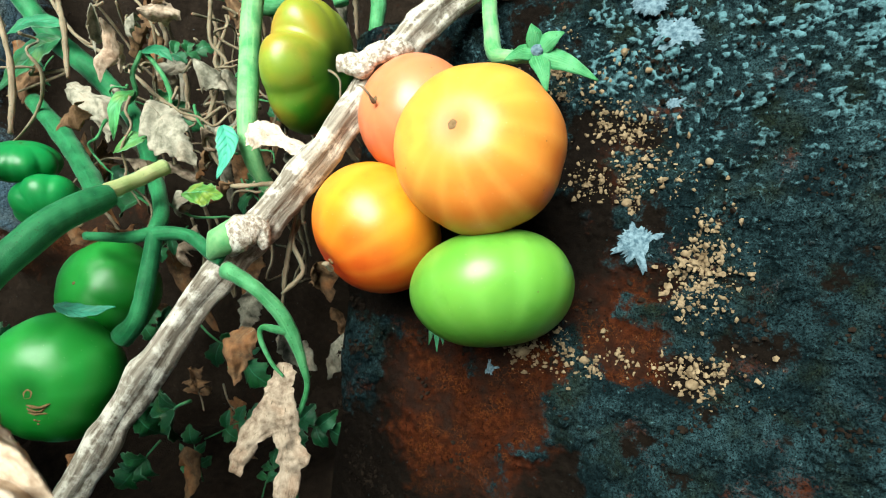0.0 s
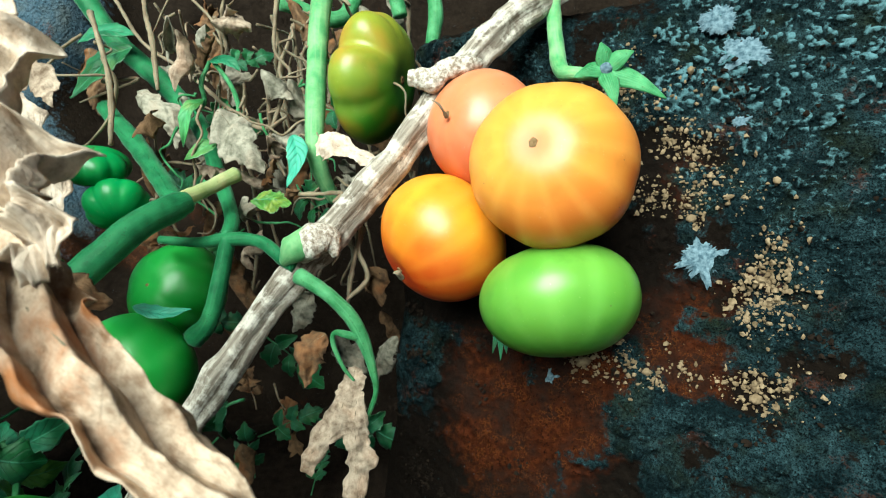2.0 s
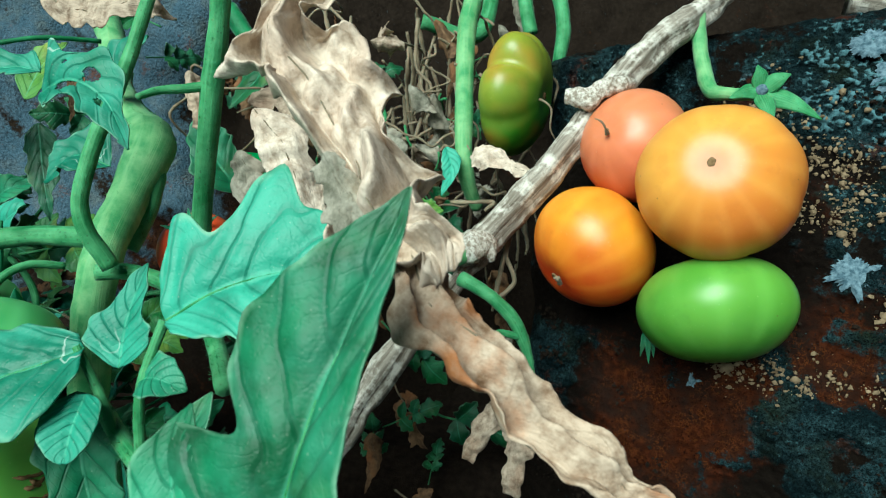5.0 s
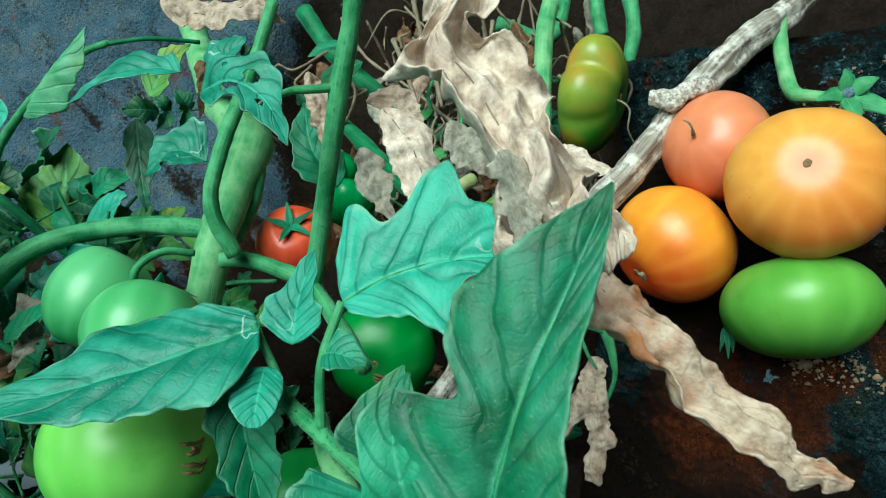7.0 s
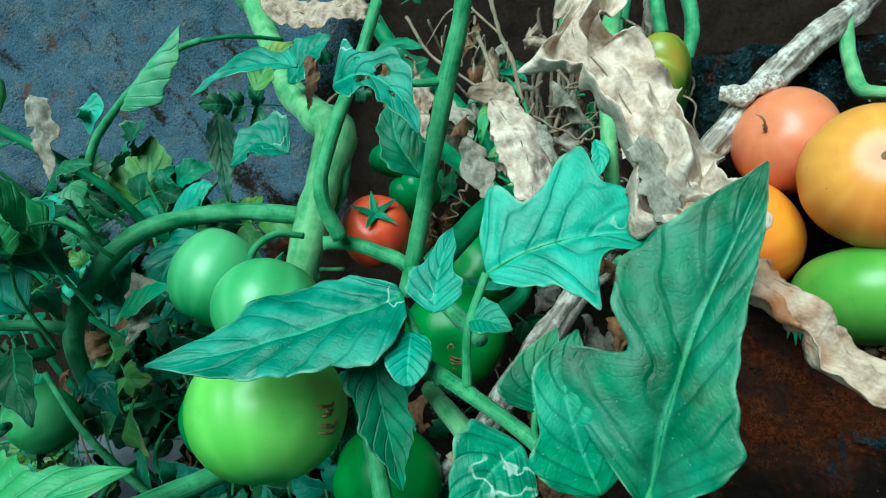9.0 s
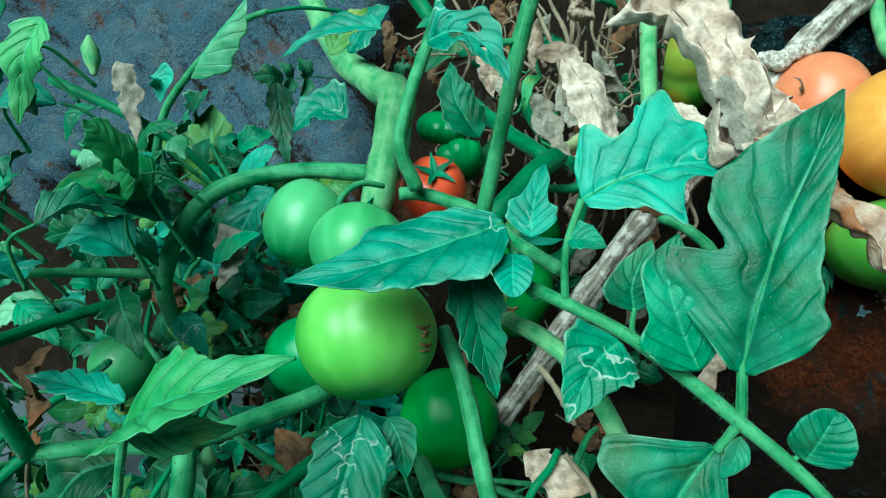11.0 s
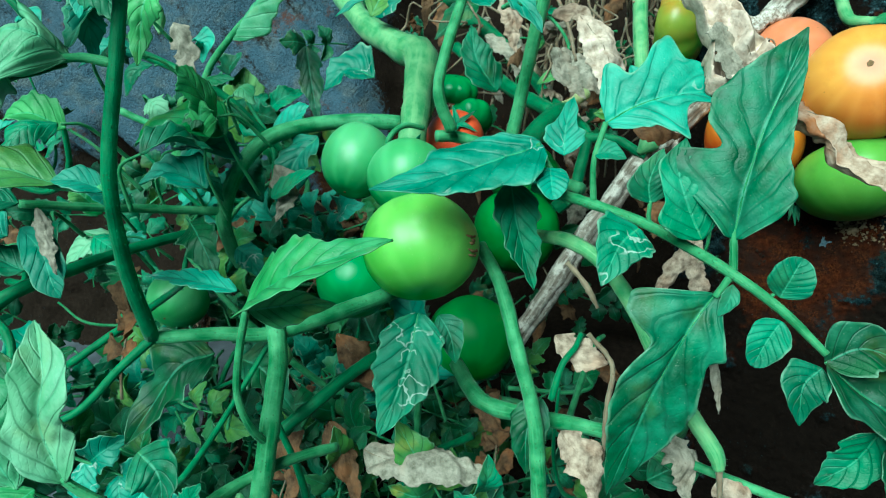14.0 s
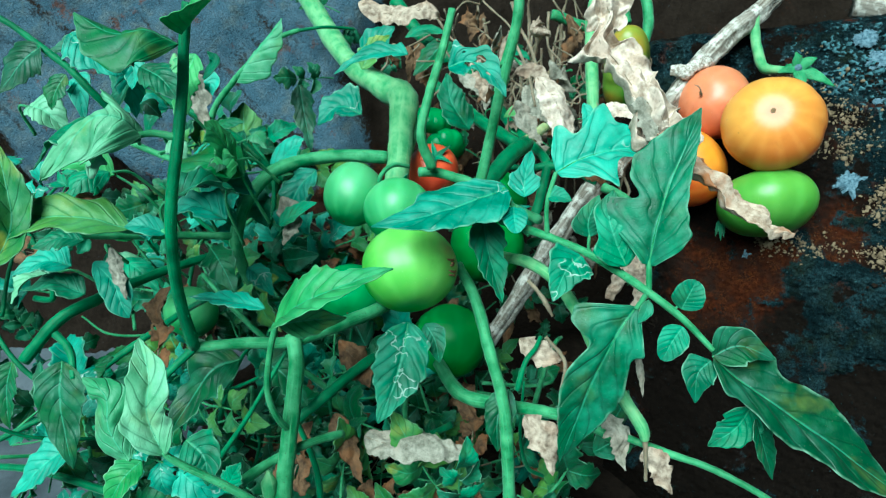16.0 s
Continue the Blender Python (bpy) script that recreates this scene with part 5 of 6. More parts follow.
leaflet([(-24.5, 14.5, -10.9), (-24.6, 13.4, -12.7), (-25.0, 12.6, -14.6), (-25.7, 12.0, -16.6)], 1.75, LEAF_MINED, (0.1, -0.9, 0.3), label="drooping leaf with white mined trails at its tip", lobes=2, cut=0.12, fold=0.12, seed=41, nu=70, nv=28, blunt=0.55)
leaflet([(-23.5, 15.0, -11.0), (-22.8, 14.6, -11.9), (-22.4, 14.4, -13.3)], 0.8, LEAF, (0.1, -0.9, 0.3), label="small green leaflet beside a tomato", lobes=1, cut=0.1, seed=42)
leaflet([(-30.5, 7.2, -10.2), (-28.7, 6.0, -8.8), (-26.8, 5.6, -7.8), (-24.4, 6.6, -7.0)], 1.8, LEAF_PALE, (0.05, -0.62, 0.78), label="pale yellow-spotted leaf reaching in front of tomatoes", lobes=2.5, cut=0.2, fold=0.28, seed=43, nu=70, nv=28, blunt=0.48)
leaflet([(-30.3, 7.2, -10.2), (-28.8, 7.4, -9.9), (-27.0, 8.2, -9.8)], 0.9, LEAF_PALE, (0.0, -0.8, -0.3), label="pale leaf lobe under a yellow-spotted leaf", lobes=1, cut=0.1, seed=44)
leaflet([(-31.7, 9.0, -9.7), (-33.9, 9.2, -9.4), (-36.3, 9.6, -9.4)], 0.75, LEAF_BLUE, (0, -0.5, 0.85), label="small bluish serrated leaflet", lobes=4, cut=0.3, seed=45)
leaflet([(-22.8, 14.4, 4.9), (-21.6, 14.0, 5.2), (-20.2, 13.7, 4.5), (-19.2, 13.4, 3.0)], 1.35, LEAF_BLUE, (0.1, -0.9, 0.4), label="torn blue-green leaf with holes and pale patches", lobes=2, cut=0.5, seed=46, blunt=0.45, nu=110, nv=50, holes=((0.36, 0.62, 0.08), (0.48, 0.36, 0.06), (0.66, 0.6, 0.045), (0.25, 0.3, 0.03)))
leaflet([(-25.8, 18.0, 6.5), (-27.0, 18.0, 6.7), (-29.1, 18.0, 6.2), (-30.8, 18.0, 5.1)], 0.9, LEAF_BLUE, (0.1, -0.75, 0.6), label="blue-green leaf arching over the main stem", lobes=2.2, cut=0.4, seed=47)
leaflet([(-29.8, 22.0, 6.4), (-29.0, 22.0, 7.9), (-27.8, 22.0, 8.9)], 0.9, LEAF_OLD, (0.1, -0.9, 0.3), label="yellow-green leaf tip above the main stem", lobes=2, cut=0.35, seed=48)
leaflet([(-42.4, 28.0, 6.5), (-40.6, 27.6, 8.3), (-39.2, 27.6, 10.1), (-38.1, 28.0, 11.8)], 1.5, LEAF_WHITE, (-0.45, -0.85, 0.3), label="rolled pale green leaf with a dry tip", lobes=1.5, cut=0.1, fold=-0.5, curl=-0.45, seed=49, nu=60, nv=26)
leaflet([(-43.5, 34.0, -0.7), (-43.3, 33.4, 2.0), (-43.6, 33.8, 5.7)], 3.4, LEAF_OLD, (0.1, -0.95, 0.1), label="broad dark leaf with yellow veins", lobes=2.5, cut=0.12, fold=0.05, seed=50, blunt=0.5, nu=50, nv=24)
leaflet([(-45.6, 29.0, 6.6), (-44.6, 29.0, 6.3), (-44.7, 29.0, 4.8)], 0.9, LEAF_BLUE, label="small cupped bluish leaf", curl=0.5, lobes=1, cut=0.05, seed=51)
leaflet([(-34.9, 20.0, -5.4), (-33.6, 20.0, -4.4), (-32.1, 19.5, -3.6)], 0.8, LEAF, label="narrow green leaf below the arched stem", lobes=1.5, cut=0.15, seed=52)

# leaves at the plant's outer side
leaflet([(-33.5, 2.4, 2.6), (-34.5, 1.6, 3.0), (-35.8, 1.4, 2.7), (-37.7, 1.6, 3.6)], 1.9, LEAF_DARK, (0.05, -0.55, 0.85), label="dark green drooping leaf with rolled rim", lobes=2, cut=0.15, fold=-0.5, curl=-0.3, seed=60, nu=60, nv=26)
leaflet([(-33.4, 2.4, 3.0), (-32.5, 1.8, 3.6), (-31.5, 1.6, 4.5)], 1.3, LEAF_PALE, (0.0, -0.6, 0.75), label="pale curled leaf top", lobes=1.5, cut=0.15, fold=0.6, seed=61)
leaflet([(-35.7, 3.5, -1.2), (-36.2, 2.4, -0.6), (-37.5, 2.2, -0.9), (-39.5, 2.8, -3.5)], 2.4, LEAF_WHITE, (0.25, -0.75, 0.6), label="large pale crinkled leaf curling under", lobes=2, cut=0.2, fold=-0.35, curl=-0.35, wave=0.25, seed=62, nu=70, nv=30)
leaflet([(-35.8, 3.6, -1.4), (-37.7, 3.6, -1.8), (-39.6, 3.6, -1.4), (-41.4, 4.2, -3.0)], 1.3, LEAF, (0.1, -0.6, 0.8), label="green leaf behind a crinkled one", lobes=2, cut=0.25, seed=63)
leaflet([(-35.2, 5.0, -5.7), (-36.1, 4.6, -5.4), (-37.0, 4.5, -5.5)], 0.6, LEAF_BLUE, (0, -0.8, 0.6), label="small round bluish leaflet", lobes=1, cut=0.03, seed=64)
leaflet([(-36.8, 4.6, -5.6), (-38.7, 4.0, -5.1), (-40.9, 3.6, -5.4), (-43.2, 3.4, -7.0)], 1.3, LEAF_OLD, (0.1, -0.7, 0.7), label="green leaf browning at the rim", lobes=2.2, cut=0.3, seed=65, nu=50)
leaflet([(-42.4, 3.2, -7.5), (-41.5, 3.0, -5.6), (-41.8, 3.0, -3.6), (-42.4, 3.0, -1.8)], 1.0, LEAF_OLD, (0.4, -0.8, 0.3), label="wilting olive green leaf", lobes=2, cut=0.2, curl=0.3, wave=0.3, seed=66)
leaflet([(-39.5, 6.0, -7.4), (-38.2, 5.6, -8.3), (-37.6, 5.4, -9.4), (-37.2, 5.4, -10.0)], 0.75, LEAF_BLUE, (0.2, -0.9, 0.3), label="hanging leaflet with a dead patch", lobes=1, cut=0.1, seed=67)
low = tube("compound_leaf", [(-28.2, 0.5, -16.5), (-29.6, -0.2, -15.4), (-31.2, -0.8, -14.4), (-31.9, -1.0, -13.9)], [0.18, 0.17, 0.15, 0.12], STEM, lump=0.05, fuzz=30)
tagged(low, "pale curled young tomato leaf low in the plant", "leaf")
leaflet([(-31.8, -1.0, -14.0), (-32.4, -1.2, -12.5), (-32.4, -1.2, -10.9), (-33.2, -0.6, -9.6)], 0.95, LEAF_WHITE, (0.15, -0.85, 0.5), low, lobes=1.7, cut=0.25, fold=0.55, curl=-0.3, wave=0.25, seed=68, nu=60, nv=26)
leaflet([(-33.1, -1.2, -14.3), (-33.8, -1.4, -13.0), (-34.1, -1.3, -11.7), (-35.2, -1.0, -11.2)], 0.85, LEAF_WHITE, (-0.1, -0.85, 0.5), low, lobes=1.7, cut=0.2, fold=-0.5, curl=-0.3, wave=0.25, seed=69, nu=60, nv=26)
leaflet([(-32.7, -1.0, -14.3), (-33.1, -1.6, -14.8), (-33.7, -1.6, -16.0)], 0.75, LEAF_PALE, (-0.1, -0.85, 0.5), low, lobes=1.7, cut=0.2, fold=0.3, seed=70)
leaflet([(-33.2, 4.2, 1.5), (-32.7, 4.2, 2.3), (-33.1, 4.2, 2.8)], 0.3, LEAF, label="tiny green leaflet on the upright stem", lobes=1, cut=0, seed=71, nu=18, nv=8)
leaflet([(-45.3, 12.0, 2.8), (-44.7, 12.0, 2.5), (-44.3, 12.0, 0.4)], 0.8, LEAF_BLUE, label="green leaflet on a thin stalk", lobes=1, cut=0.1, seed=72)


# more leaves round the upright stem and behind it
for n, (pts, half, kind, up, text) in enumerate((
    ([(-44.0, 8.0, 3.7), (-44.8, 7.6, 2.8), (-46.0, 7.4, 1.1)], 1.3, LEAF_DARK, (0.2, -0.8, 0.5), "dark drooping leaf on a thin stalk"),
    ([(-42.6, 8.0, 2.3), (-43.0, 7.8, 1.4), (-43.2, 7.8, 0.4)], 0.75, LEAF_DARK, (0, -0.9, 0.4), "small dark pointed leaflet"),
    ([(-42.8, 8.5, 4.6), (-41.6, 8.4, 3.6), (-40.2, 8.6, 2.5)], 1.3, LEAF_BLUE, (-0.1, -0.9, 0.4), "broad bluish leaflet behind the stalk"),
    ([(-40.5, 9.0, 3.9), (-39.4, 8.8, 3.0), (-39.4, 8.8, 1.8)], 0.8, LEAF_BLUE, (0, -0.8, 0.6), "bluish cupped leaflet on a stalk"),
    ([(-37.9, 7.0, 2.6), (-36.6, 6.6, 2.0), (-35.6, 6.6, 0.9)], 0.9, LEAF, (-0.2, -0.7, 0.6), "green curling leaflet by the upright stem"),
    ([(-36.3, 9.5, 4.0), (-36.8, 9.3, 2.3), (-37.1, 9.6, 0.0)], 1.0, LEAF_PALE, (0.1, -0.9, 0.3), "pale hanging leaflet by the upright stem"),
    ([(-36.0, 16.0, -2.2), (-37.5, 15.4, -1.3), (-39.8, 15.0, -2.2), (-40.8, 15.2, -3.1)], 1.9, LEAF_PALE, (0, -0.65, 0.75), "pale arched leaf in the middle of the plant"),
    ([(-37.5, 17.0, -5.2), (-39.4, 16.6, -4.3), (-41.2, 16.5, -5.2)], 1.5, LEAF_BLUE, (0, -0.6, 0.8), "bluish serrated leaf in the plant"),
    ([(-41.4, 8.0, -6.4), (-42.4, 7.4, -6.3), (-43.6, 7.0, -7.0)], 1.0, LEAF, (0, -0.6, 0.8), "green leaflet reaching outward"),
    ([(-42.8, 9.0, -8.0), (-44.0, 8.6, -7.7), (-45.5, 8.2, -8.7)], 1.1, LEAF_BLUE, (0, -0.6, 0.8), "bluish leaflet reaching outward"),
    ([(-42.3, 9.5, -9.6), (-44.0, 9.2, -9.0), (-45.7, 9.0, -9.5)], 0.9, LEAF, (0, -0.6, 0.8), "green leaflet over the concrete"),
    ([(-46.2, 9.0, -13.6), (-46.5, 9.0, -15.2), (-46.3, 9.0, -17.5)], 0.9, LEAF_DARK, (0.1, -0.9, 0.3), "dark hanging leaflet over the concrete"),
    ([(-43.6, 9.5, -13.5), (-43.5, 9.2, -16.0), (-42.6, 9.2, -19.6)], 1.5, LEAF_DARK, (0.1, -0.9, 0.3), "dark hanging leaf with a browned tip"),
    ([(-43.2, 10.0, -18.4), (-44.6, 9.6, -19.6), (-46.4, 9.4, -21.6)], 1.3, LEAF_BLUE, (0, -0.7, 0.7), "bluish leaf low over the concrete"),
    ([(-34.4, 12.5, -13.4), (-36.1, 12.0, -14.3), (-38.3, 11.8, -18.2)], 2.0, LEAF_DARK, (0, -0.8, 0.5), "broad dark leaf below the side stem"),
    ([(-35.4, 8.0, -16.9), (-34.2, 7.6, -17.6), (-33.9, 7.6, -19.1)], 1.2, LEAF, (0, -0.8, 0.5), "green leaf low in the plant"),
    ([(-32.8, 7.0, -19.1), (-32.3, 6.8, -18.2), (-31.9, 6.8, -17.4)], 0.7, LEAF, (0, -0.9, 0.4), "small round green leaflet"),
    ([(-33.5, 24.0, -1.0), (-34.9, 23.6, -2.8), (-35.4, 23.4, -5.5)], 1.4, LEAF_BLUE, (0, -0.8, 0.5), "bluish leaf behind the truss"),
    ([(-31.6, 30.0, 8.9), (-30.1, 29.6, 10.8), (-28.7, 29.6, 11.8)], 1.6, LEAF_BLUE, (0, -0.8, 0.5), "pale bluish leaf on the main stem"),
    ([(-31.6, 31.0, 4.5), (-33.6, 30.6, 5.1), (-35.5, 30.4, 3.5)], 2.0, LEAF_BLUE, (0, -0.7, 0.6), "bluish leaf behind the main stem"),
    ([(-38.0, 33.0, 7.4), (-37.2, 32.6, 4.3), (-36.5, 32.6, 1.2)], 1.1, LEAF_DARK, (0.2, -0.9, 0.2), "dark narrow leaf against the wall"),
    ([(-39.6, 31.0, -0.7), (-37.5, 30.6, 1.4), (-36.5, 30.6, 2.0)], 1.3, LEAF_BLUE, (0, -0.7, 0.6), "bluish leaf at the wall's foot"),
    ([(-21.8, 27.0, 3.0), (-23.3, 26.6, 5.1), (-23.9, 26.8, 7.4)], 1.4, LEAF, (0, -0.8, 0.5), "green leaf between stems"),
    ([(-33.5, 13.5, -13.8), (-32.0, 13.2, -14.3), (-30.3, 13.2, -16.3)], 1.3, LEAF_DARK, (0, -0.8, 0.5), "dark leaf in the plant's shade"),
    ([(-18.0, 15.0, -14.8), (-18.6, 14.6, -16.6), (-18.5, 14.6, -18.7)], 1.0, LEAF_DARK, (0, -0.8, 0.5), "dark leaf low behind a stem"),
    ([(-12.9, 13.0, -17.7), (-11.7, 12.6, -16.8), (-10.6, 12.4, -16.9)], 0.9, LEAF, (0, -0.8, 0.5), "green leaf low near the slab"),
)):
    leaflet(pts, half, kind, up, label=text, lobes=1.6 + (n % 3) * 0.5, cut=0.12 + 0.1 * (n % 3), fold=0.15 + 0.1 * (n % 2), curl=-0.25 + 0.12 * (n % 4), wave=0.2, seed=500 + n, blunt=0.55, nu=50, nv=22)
rng = np.random.default_rng(91)
for i in range(34):
    foot = np.array([rng.uniform(-49, -36), rng.uniform(9, 25), rng.uniform(-9, 6)])
    if foot[0] > -40 and foot[2] > 1:
        foot[2] -= 5
    way = unit(np.array([rng.normal() * 0.8, -0.3 + 0.3 * rng.normal(), -0.35 + 0.6 * rng.normal()]))
    reach = rng.uniform(2.0, 4.2)
    leaflet([foot, foot + way * reach * 0.5 + (0, -0.3, 0.35), foot + way * reach + (0, 0.1, -0.3)], reach * rng.uniform(0.26, 0.4), (LEAF, LEAF_BLUE, LEAF_PALE, LEAF_BLUE, LEAF_DARK, LEAF_WHITE, LEAF)[i % 7], unit(np.array([0.3 * rng.normal(), -0.75, 0.55])), label=("green", "bluish", "pale", "bluish", "dark", "whitish", "green")[i % 7] + " curling leaflet at the plant's outer side", group="outer leaflets", lobes=2.2, cut=0.15 + 0.08 * (i % 3), fold=0.4 - 0.3 * (i % 3), curl=-0.4 + 0.25 * (i % 4), wave=0.22, seed=620 + i, nu=40, nv=18)
    stem([foot + (0, 0.2, 0), foot - way * 1.2 + (0, 0.5, -0.6), foot - way * 2 + (0.6, 2.0, -2.4)], [0.07, 0.09, 0.12], STEM, "leaf_stalk", 10, seed=660 + i, sides=7)
stem([(-47.7, 8.0, 5.8), (-45.7, 8.0, 4.8), (-44.0, 8.0, 3.7), (-42.5, 8.2, 2.6), (-41.5, 8.6, 1.5), (-40.9, 9.5, 0.6)], [0.16, 0.17, 0.19, 0.2, 0.2, 0.2], STEM_DARK, fuzz=18, seed=41)

for pts, text in (
    ([(-42.6, 20.0, 4.4), (-42.8, 20.0, 5.2), (-43.0, 20.0, 5.9), (-43.1, 20.0, 6.6)], "closed pale green bud on a thin stalk"),
    ([(-31.0, 9.0, -20.4), (-31.0, 8.8, -19.5), (-31.1, 8.8, -18.6)], "small pale green young fruit"),
    ([(-32.1, 15.0, -14.6), (-31.6, 14.6, -13.9), (-31.5, 14.6, -13.1)], "small pale green young fruit"),
):
    v, f, uv = rings(pts, [0.12, 0.42, 0.45, 0.1], 12, 0.08, 3, 20)
    tagged(part("bud", v, f, STEM_PALE, uv=uv), text, "bud", group="buds")

for n, (pts, half, kind, text) in enumerate((
    ([(-11.9, 33.4, 6.7), (-11.5, 33.0, 5.4), (-12.0, 32.8, 3.7)], 0.6, LEAF_BLUE, "small bluish bract beside the straight stem"),
    ([(-17.2, 36.0, 6.7), (-17.9, 35.6, 6.2), (-19.0, 35.6, 5.5)], 0.7, LEAF_OLD, "yellow-green leaflet among dried vines"),
    ([(-18.7, 37.5, 9.6), (-19.5, 37.0, 8.7), (-19.7, 37.0, 6.5)], 0.55, LEAF_PALE, "narrow pale green leaflet"),
    ([(-24.6, 40.0, 13.6), (-26.1, 39.4, 12.5), (-28.3, 39.0, 10.0)], 1.7, LEAF_DARK, "dark pointed leaf among dried scraps"),
    ([(-18.8, 38.5, 12.3), (-17.6, 38.2, 12.3), (-16.7, 38.2, 11.6)], 0.5, LEAF, "small curled green leaflet"),
    ([(-19.3, 30.6, -2.8), (-17.6, 30.4, -3.1), (-16.2, 30.6, -2.9)], 0.4, LEAF_BLUE, "twisted bluish sepal between two tomatoes"),
    ([(-29.7, 42.0, 14.6), (-27.6, 41.6, 15.3), (-25.3, 41.6, 15.1)], 1.0, LEAF, "green leaflet high behind the stems"),
)):
    leaflet(pts, half, kind, label=text, lobes=1.5, cut=0.12, fold=0.3, curl=-0.2, wave=0.2, seed=560 + n, nu=34, nv=14)
stem([(-18.5, 38.5, 12.2), (-17.3, 38.0, 10.8), (-16.6, 37.6, 9.5), (-16.5, 37.4, 8.6)], [0.14, 0.15, 0.15, 0.12], STEM, seed=42, fuzz=10)
stem([(-18.8, 38.5, 12.3), (-19.1, 38.0, 10.8), (-18.7, 37.6, 9.5), (-19.1, 37.4, 8.8)], [0.14, 0.15, 0.15, 0.12], STEM, seed=43, fuzz=10)
nub = tube("dried_flower_tip", [(-5.2, 28.9, -0.9), (-5.4, 28.5, -0.7), (-5.6, 28.5, -0.7)], [0.16, 0.13, 0.03], VINE, lump=0.4)
tagged(nub, "pale dried flower remnant on an orange tomato", "flower remnant")

# ---- dried leaves ----
def dried(points, half, up=(0, -0.9, 0.35), material=DRY_DULL, label="crumpled dried tomato leaf", crumple=0.45, seed=0, group="dried leaves", fold=-0.3, **more):
    ob = blade("dried_leaf", points, up, half, material, None, lobes=2.3, cut=0.2, teeth=0.02, fold=fold, wave=0.2, crumple=crumple, seed=seed, veins=0.12, rib=VINE if np.max(half) > 0.6 else None, nu=more.pop("nu", 60), nv=more.pop("nv", 22), thick=0.03, **more)
    return tagged(ob, label, "dried leaf", group=group)


dried([(-14.2, 11.8, 8.7), (-14.3, 11.7, 7.4), (-14.3, 11.5, 6.2), (-14.0, 11.4, 5.2), (-13.2, 11.3, 4.4), (-12.3, 11.0, 3.0), (-11.7, 10.5, 1.9), (-11.0, 10.0, 1.0), (-10.2, 9.5, 0.2), (-9.7, 9.2, -0.5)], [0.7, 0.8, 0.95, 1.25, 1.1, 1.35, 1.3, 1.2, 0.9, 0.45], label="long beige crumpled dried leaf hanging in front", material=DRY, seed=80, nu=190, nv=60, crumple=1.0, pleat=0.42, fold=-0.12, curl=-0.3)
dried([(-11.0, 10.0, 0.7), (-10.2, 9.5, 0.1), (-9.6, 9.2, -0.7), (-8.5, 9.0, -1.6), (-7.6, 8.9, -2.4), (-6.8, 8.8, -3.2), (-5.6, 8.7, -4.0), (-5.1, 8.6, -4.1), (-4.6, 8.5, -4.3)], [0.5, 0.75, 0.95, 0.95, 0.8, 0.62, 0.5, 0.4, 0.12], up=(0.75, -0.65, 0.3), label="twisted brown and beige dried leaf tip", seed=81, nu=170, nv=44, crumple=0.5, pleat=0.42, material=DRY_RUST, fold=-0.1, curl=-0.3)
dried([(-12.4, 10.0, 2.6), (-11.7, 9.8, 1.4), (-11.5, 9.6, 0.2)], [0.4, 0.55, 0.3], seed=82, label="grey folded end of a dried leaf", material=DRY_GREY)
dried([(-17.1, 17.5, 5.1), (-16.0, 17.5, 3.6), (-15.1, 17.5, 1.9), (-14.4, 17.2, 0.3)], 0.95, material=DRY, seed=83, label="beige crumpled dried leaf between the stems")
dried([(-18.3, 19.0, 3.9), (-17.6, 18.5, 2.5), (-16.6, 18.0, 1.0)], 0.75, seed=84, material=DRY_GREY)
dried([(-18.6, 20.0, 6.0), (-17.2, 20.0, 6.3), (-15.9, 19.0, 4.9)], 0.6, seed=85)
dried([(-7.4, 28.6, -5.2), (-7.6, 28.4, -6.5), (-8.5, 28.2, -8.2), (-9.6, 28.2, -10.2)], [0.35, 0.8, 0.8, 0.3], seed=86, label="beige dried leaf hanging before the dark gap")
dried([(-7.2, 28.6, -6.3), (-7.2, 28.3, -8.0), (-7.1, 28.2, -9.8), (-7.4, 28.3, -11.9)], [0.3, 0.65, 0.7, 0.4], seed=87, label="beige dried leaf hanging before the dark gap")
dried([(-9.0, 29.6, -3.8), (-9.7, 29.4, -4.7), (-9.9, 29.6, -6.5)], 0.95, seed=88, material=DRY_BROWN, label="small brown dried leaf by the stick")
dried([(-6.7, 31.0, 4.9), (-8.2, 31.4, 5.5), (-9.5, 31.6, 6.0), (-10.5, 32.0, 5.6)], [0.2, 0.5, 0.85, 0.3], material=DRY, seed=89, label="white papery dried leaf on the stick")
dried([(-17.4, 36.0, 8.4), (-16.0, 35.4, 7.2), (-15.0, 35.0, 5.8), (-14.0, 34.8, 4.5)], 1.25, seed=90, material=DRY_GREY, label="grey rolled dried leaf")
dried([(-14.4, 34.0, 3.0), (-13.0, 33.6, 3.0), (-11.8, 33.6, 2.8)], 0.7, seed=91, material=LEAF_OLD, label="yellowed shrivelled leaf by the stick")
dried([(-23.7, 39.0, 10.4), (-21.3, 38.0, 8.7), (-20.8, 38.0, 6.6)], 0.9, seed=92, material=DRY_GREY)
dried([(-28.3, 41.0, 13.9), (-27.5, 41.0, 10.9), (-26.5, 40.0, 8.8)], 1.0, seed=93, material=DRY_BROWN)
dried([(-18.8, 40.0, 11.9), (-17.3, 40.0, 11.7), (-16.1, 40.0, 11.8)], 0.6, seed=94, material=DRY_GREY)
dried([(-43.5, 22.5, 5.8), (-42.5, 22.5, 4.0), (-41.7, 22.5, 0.9)], 0.85, seed=95, material=DRY_GREY, label="grey shrivelled leaf on a stalk")
dried([(-21.5, 21.0, 7.5), (-21.0, 21.0, 5.9), (-20.5, 21.0, 4.0)], 0.6, seed=96)
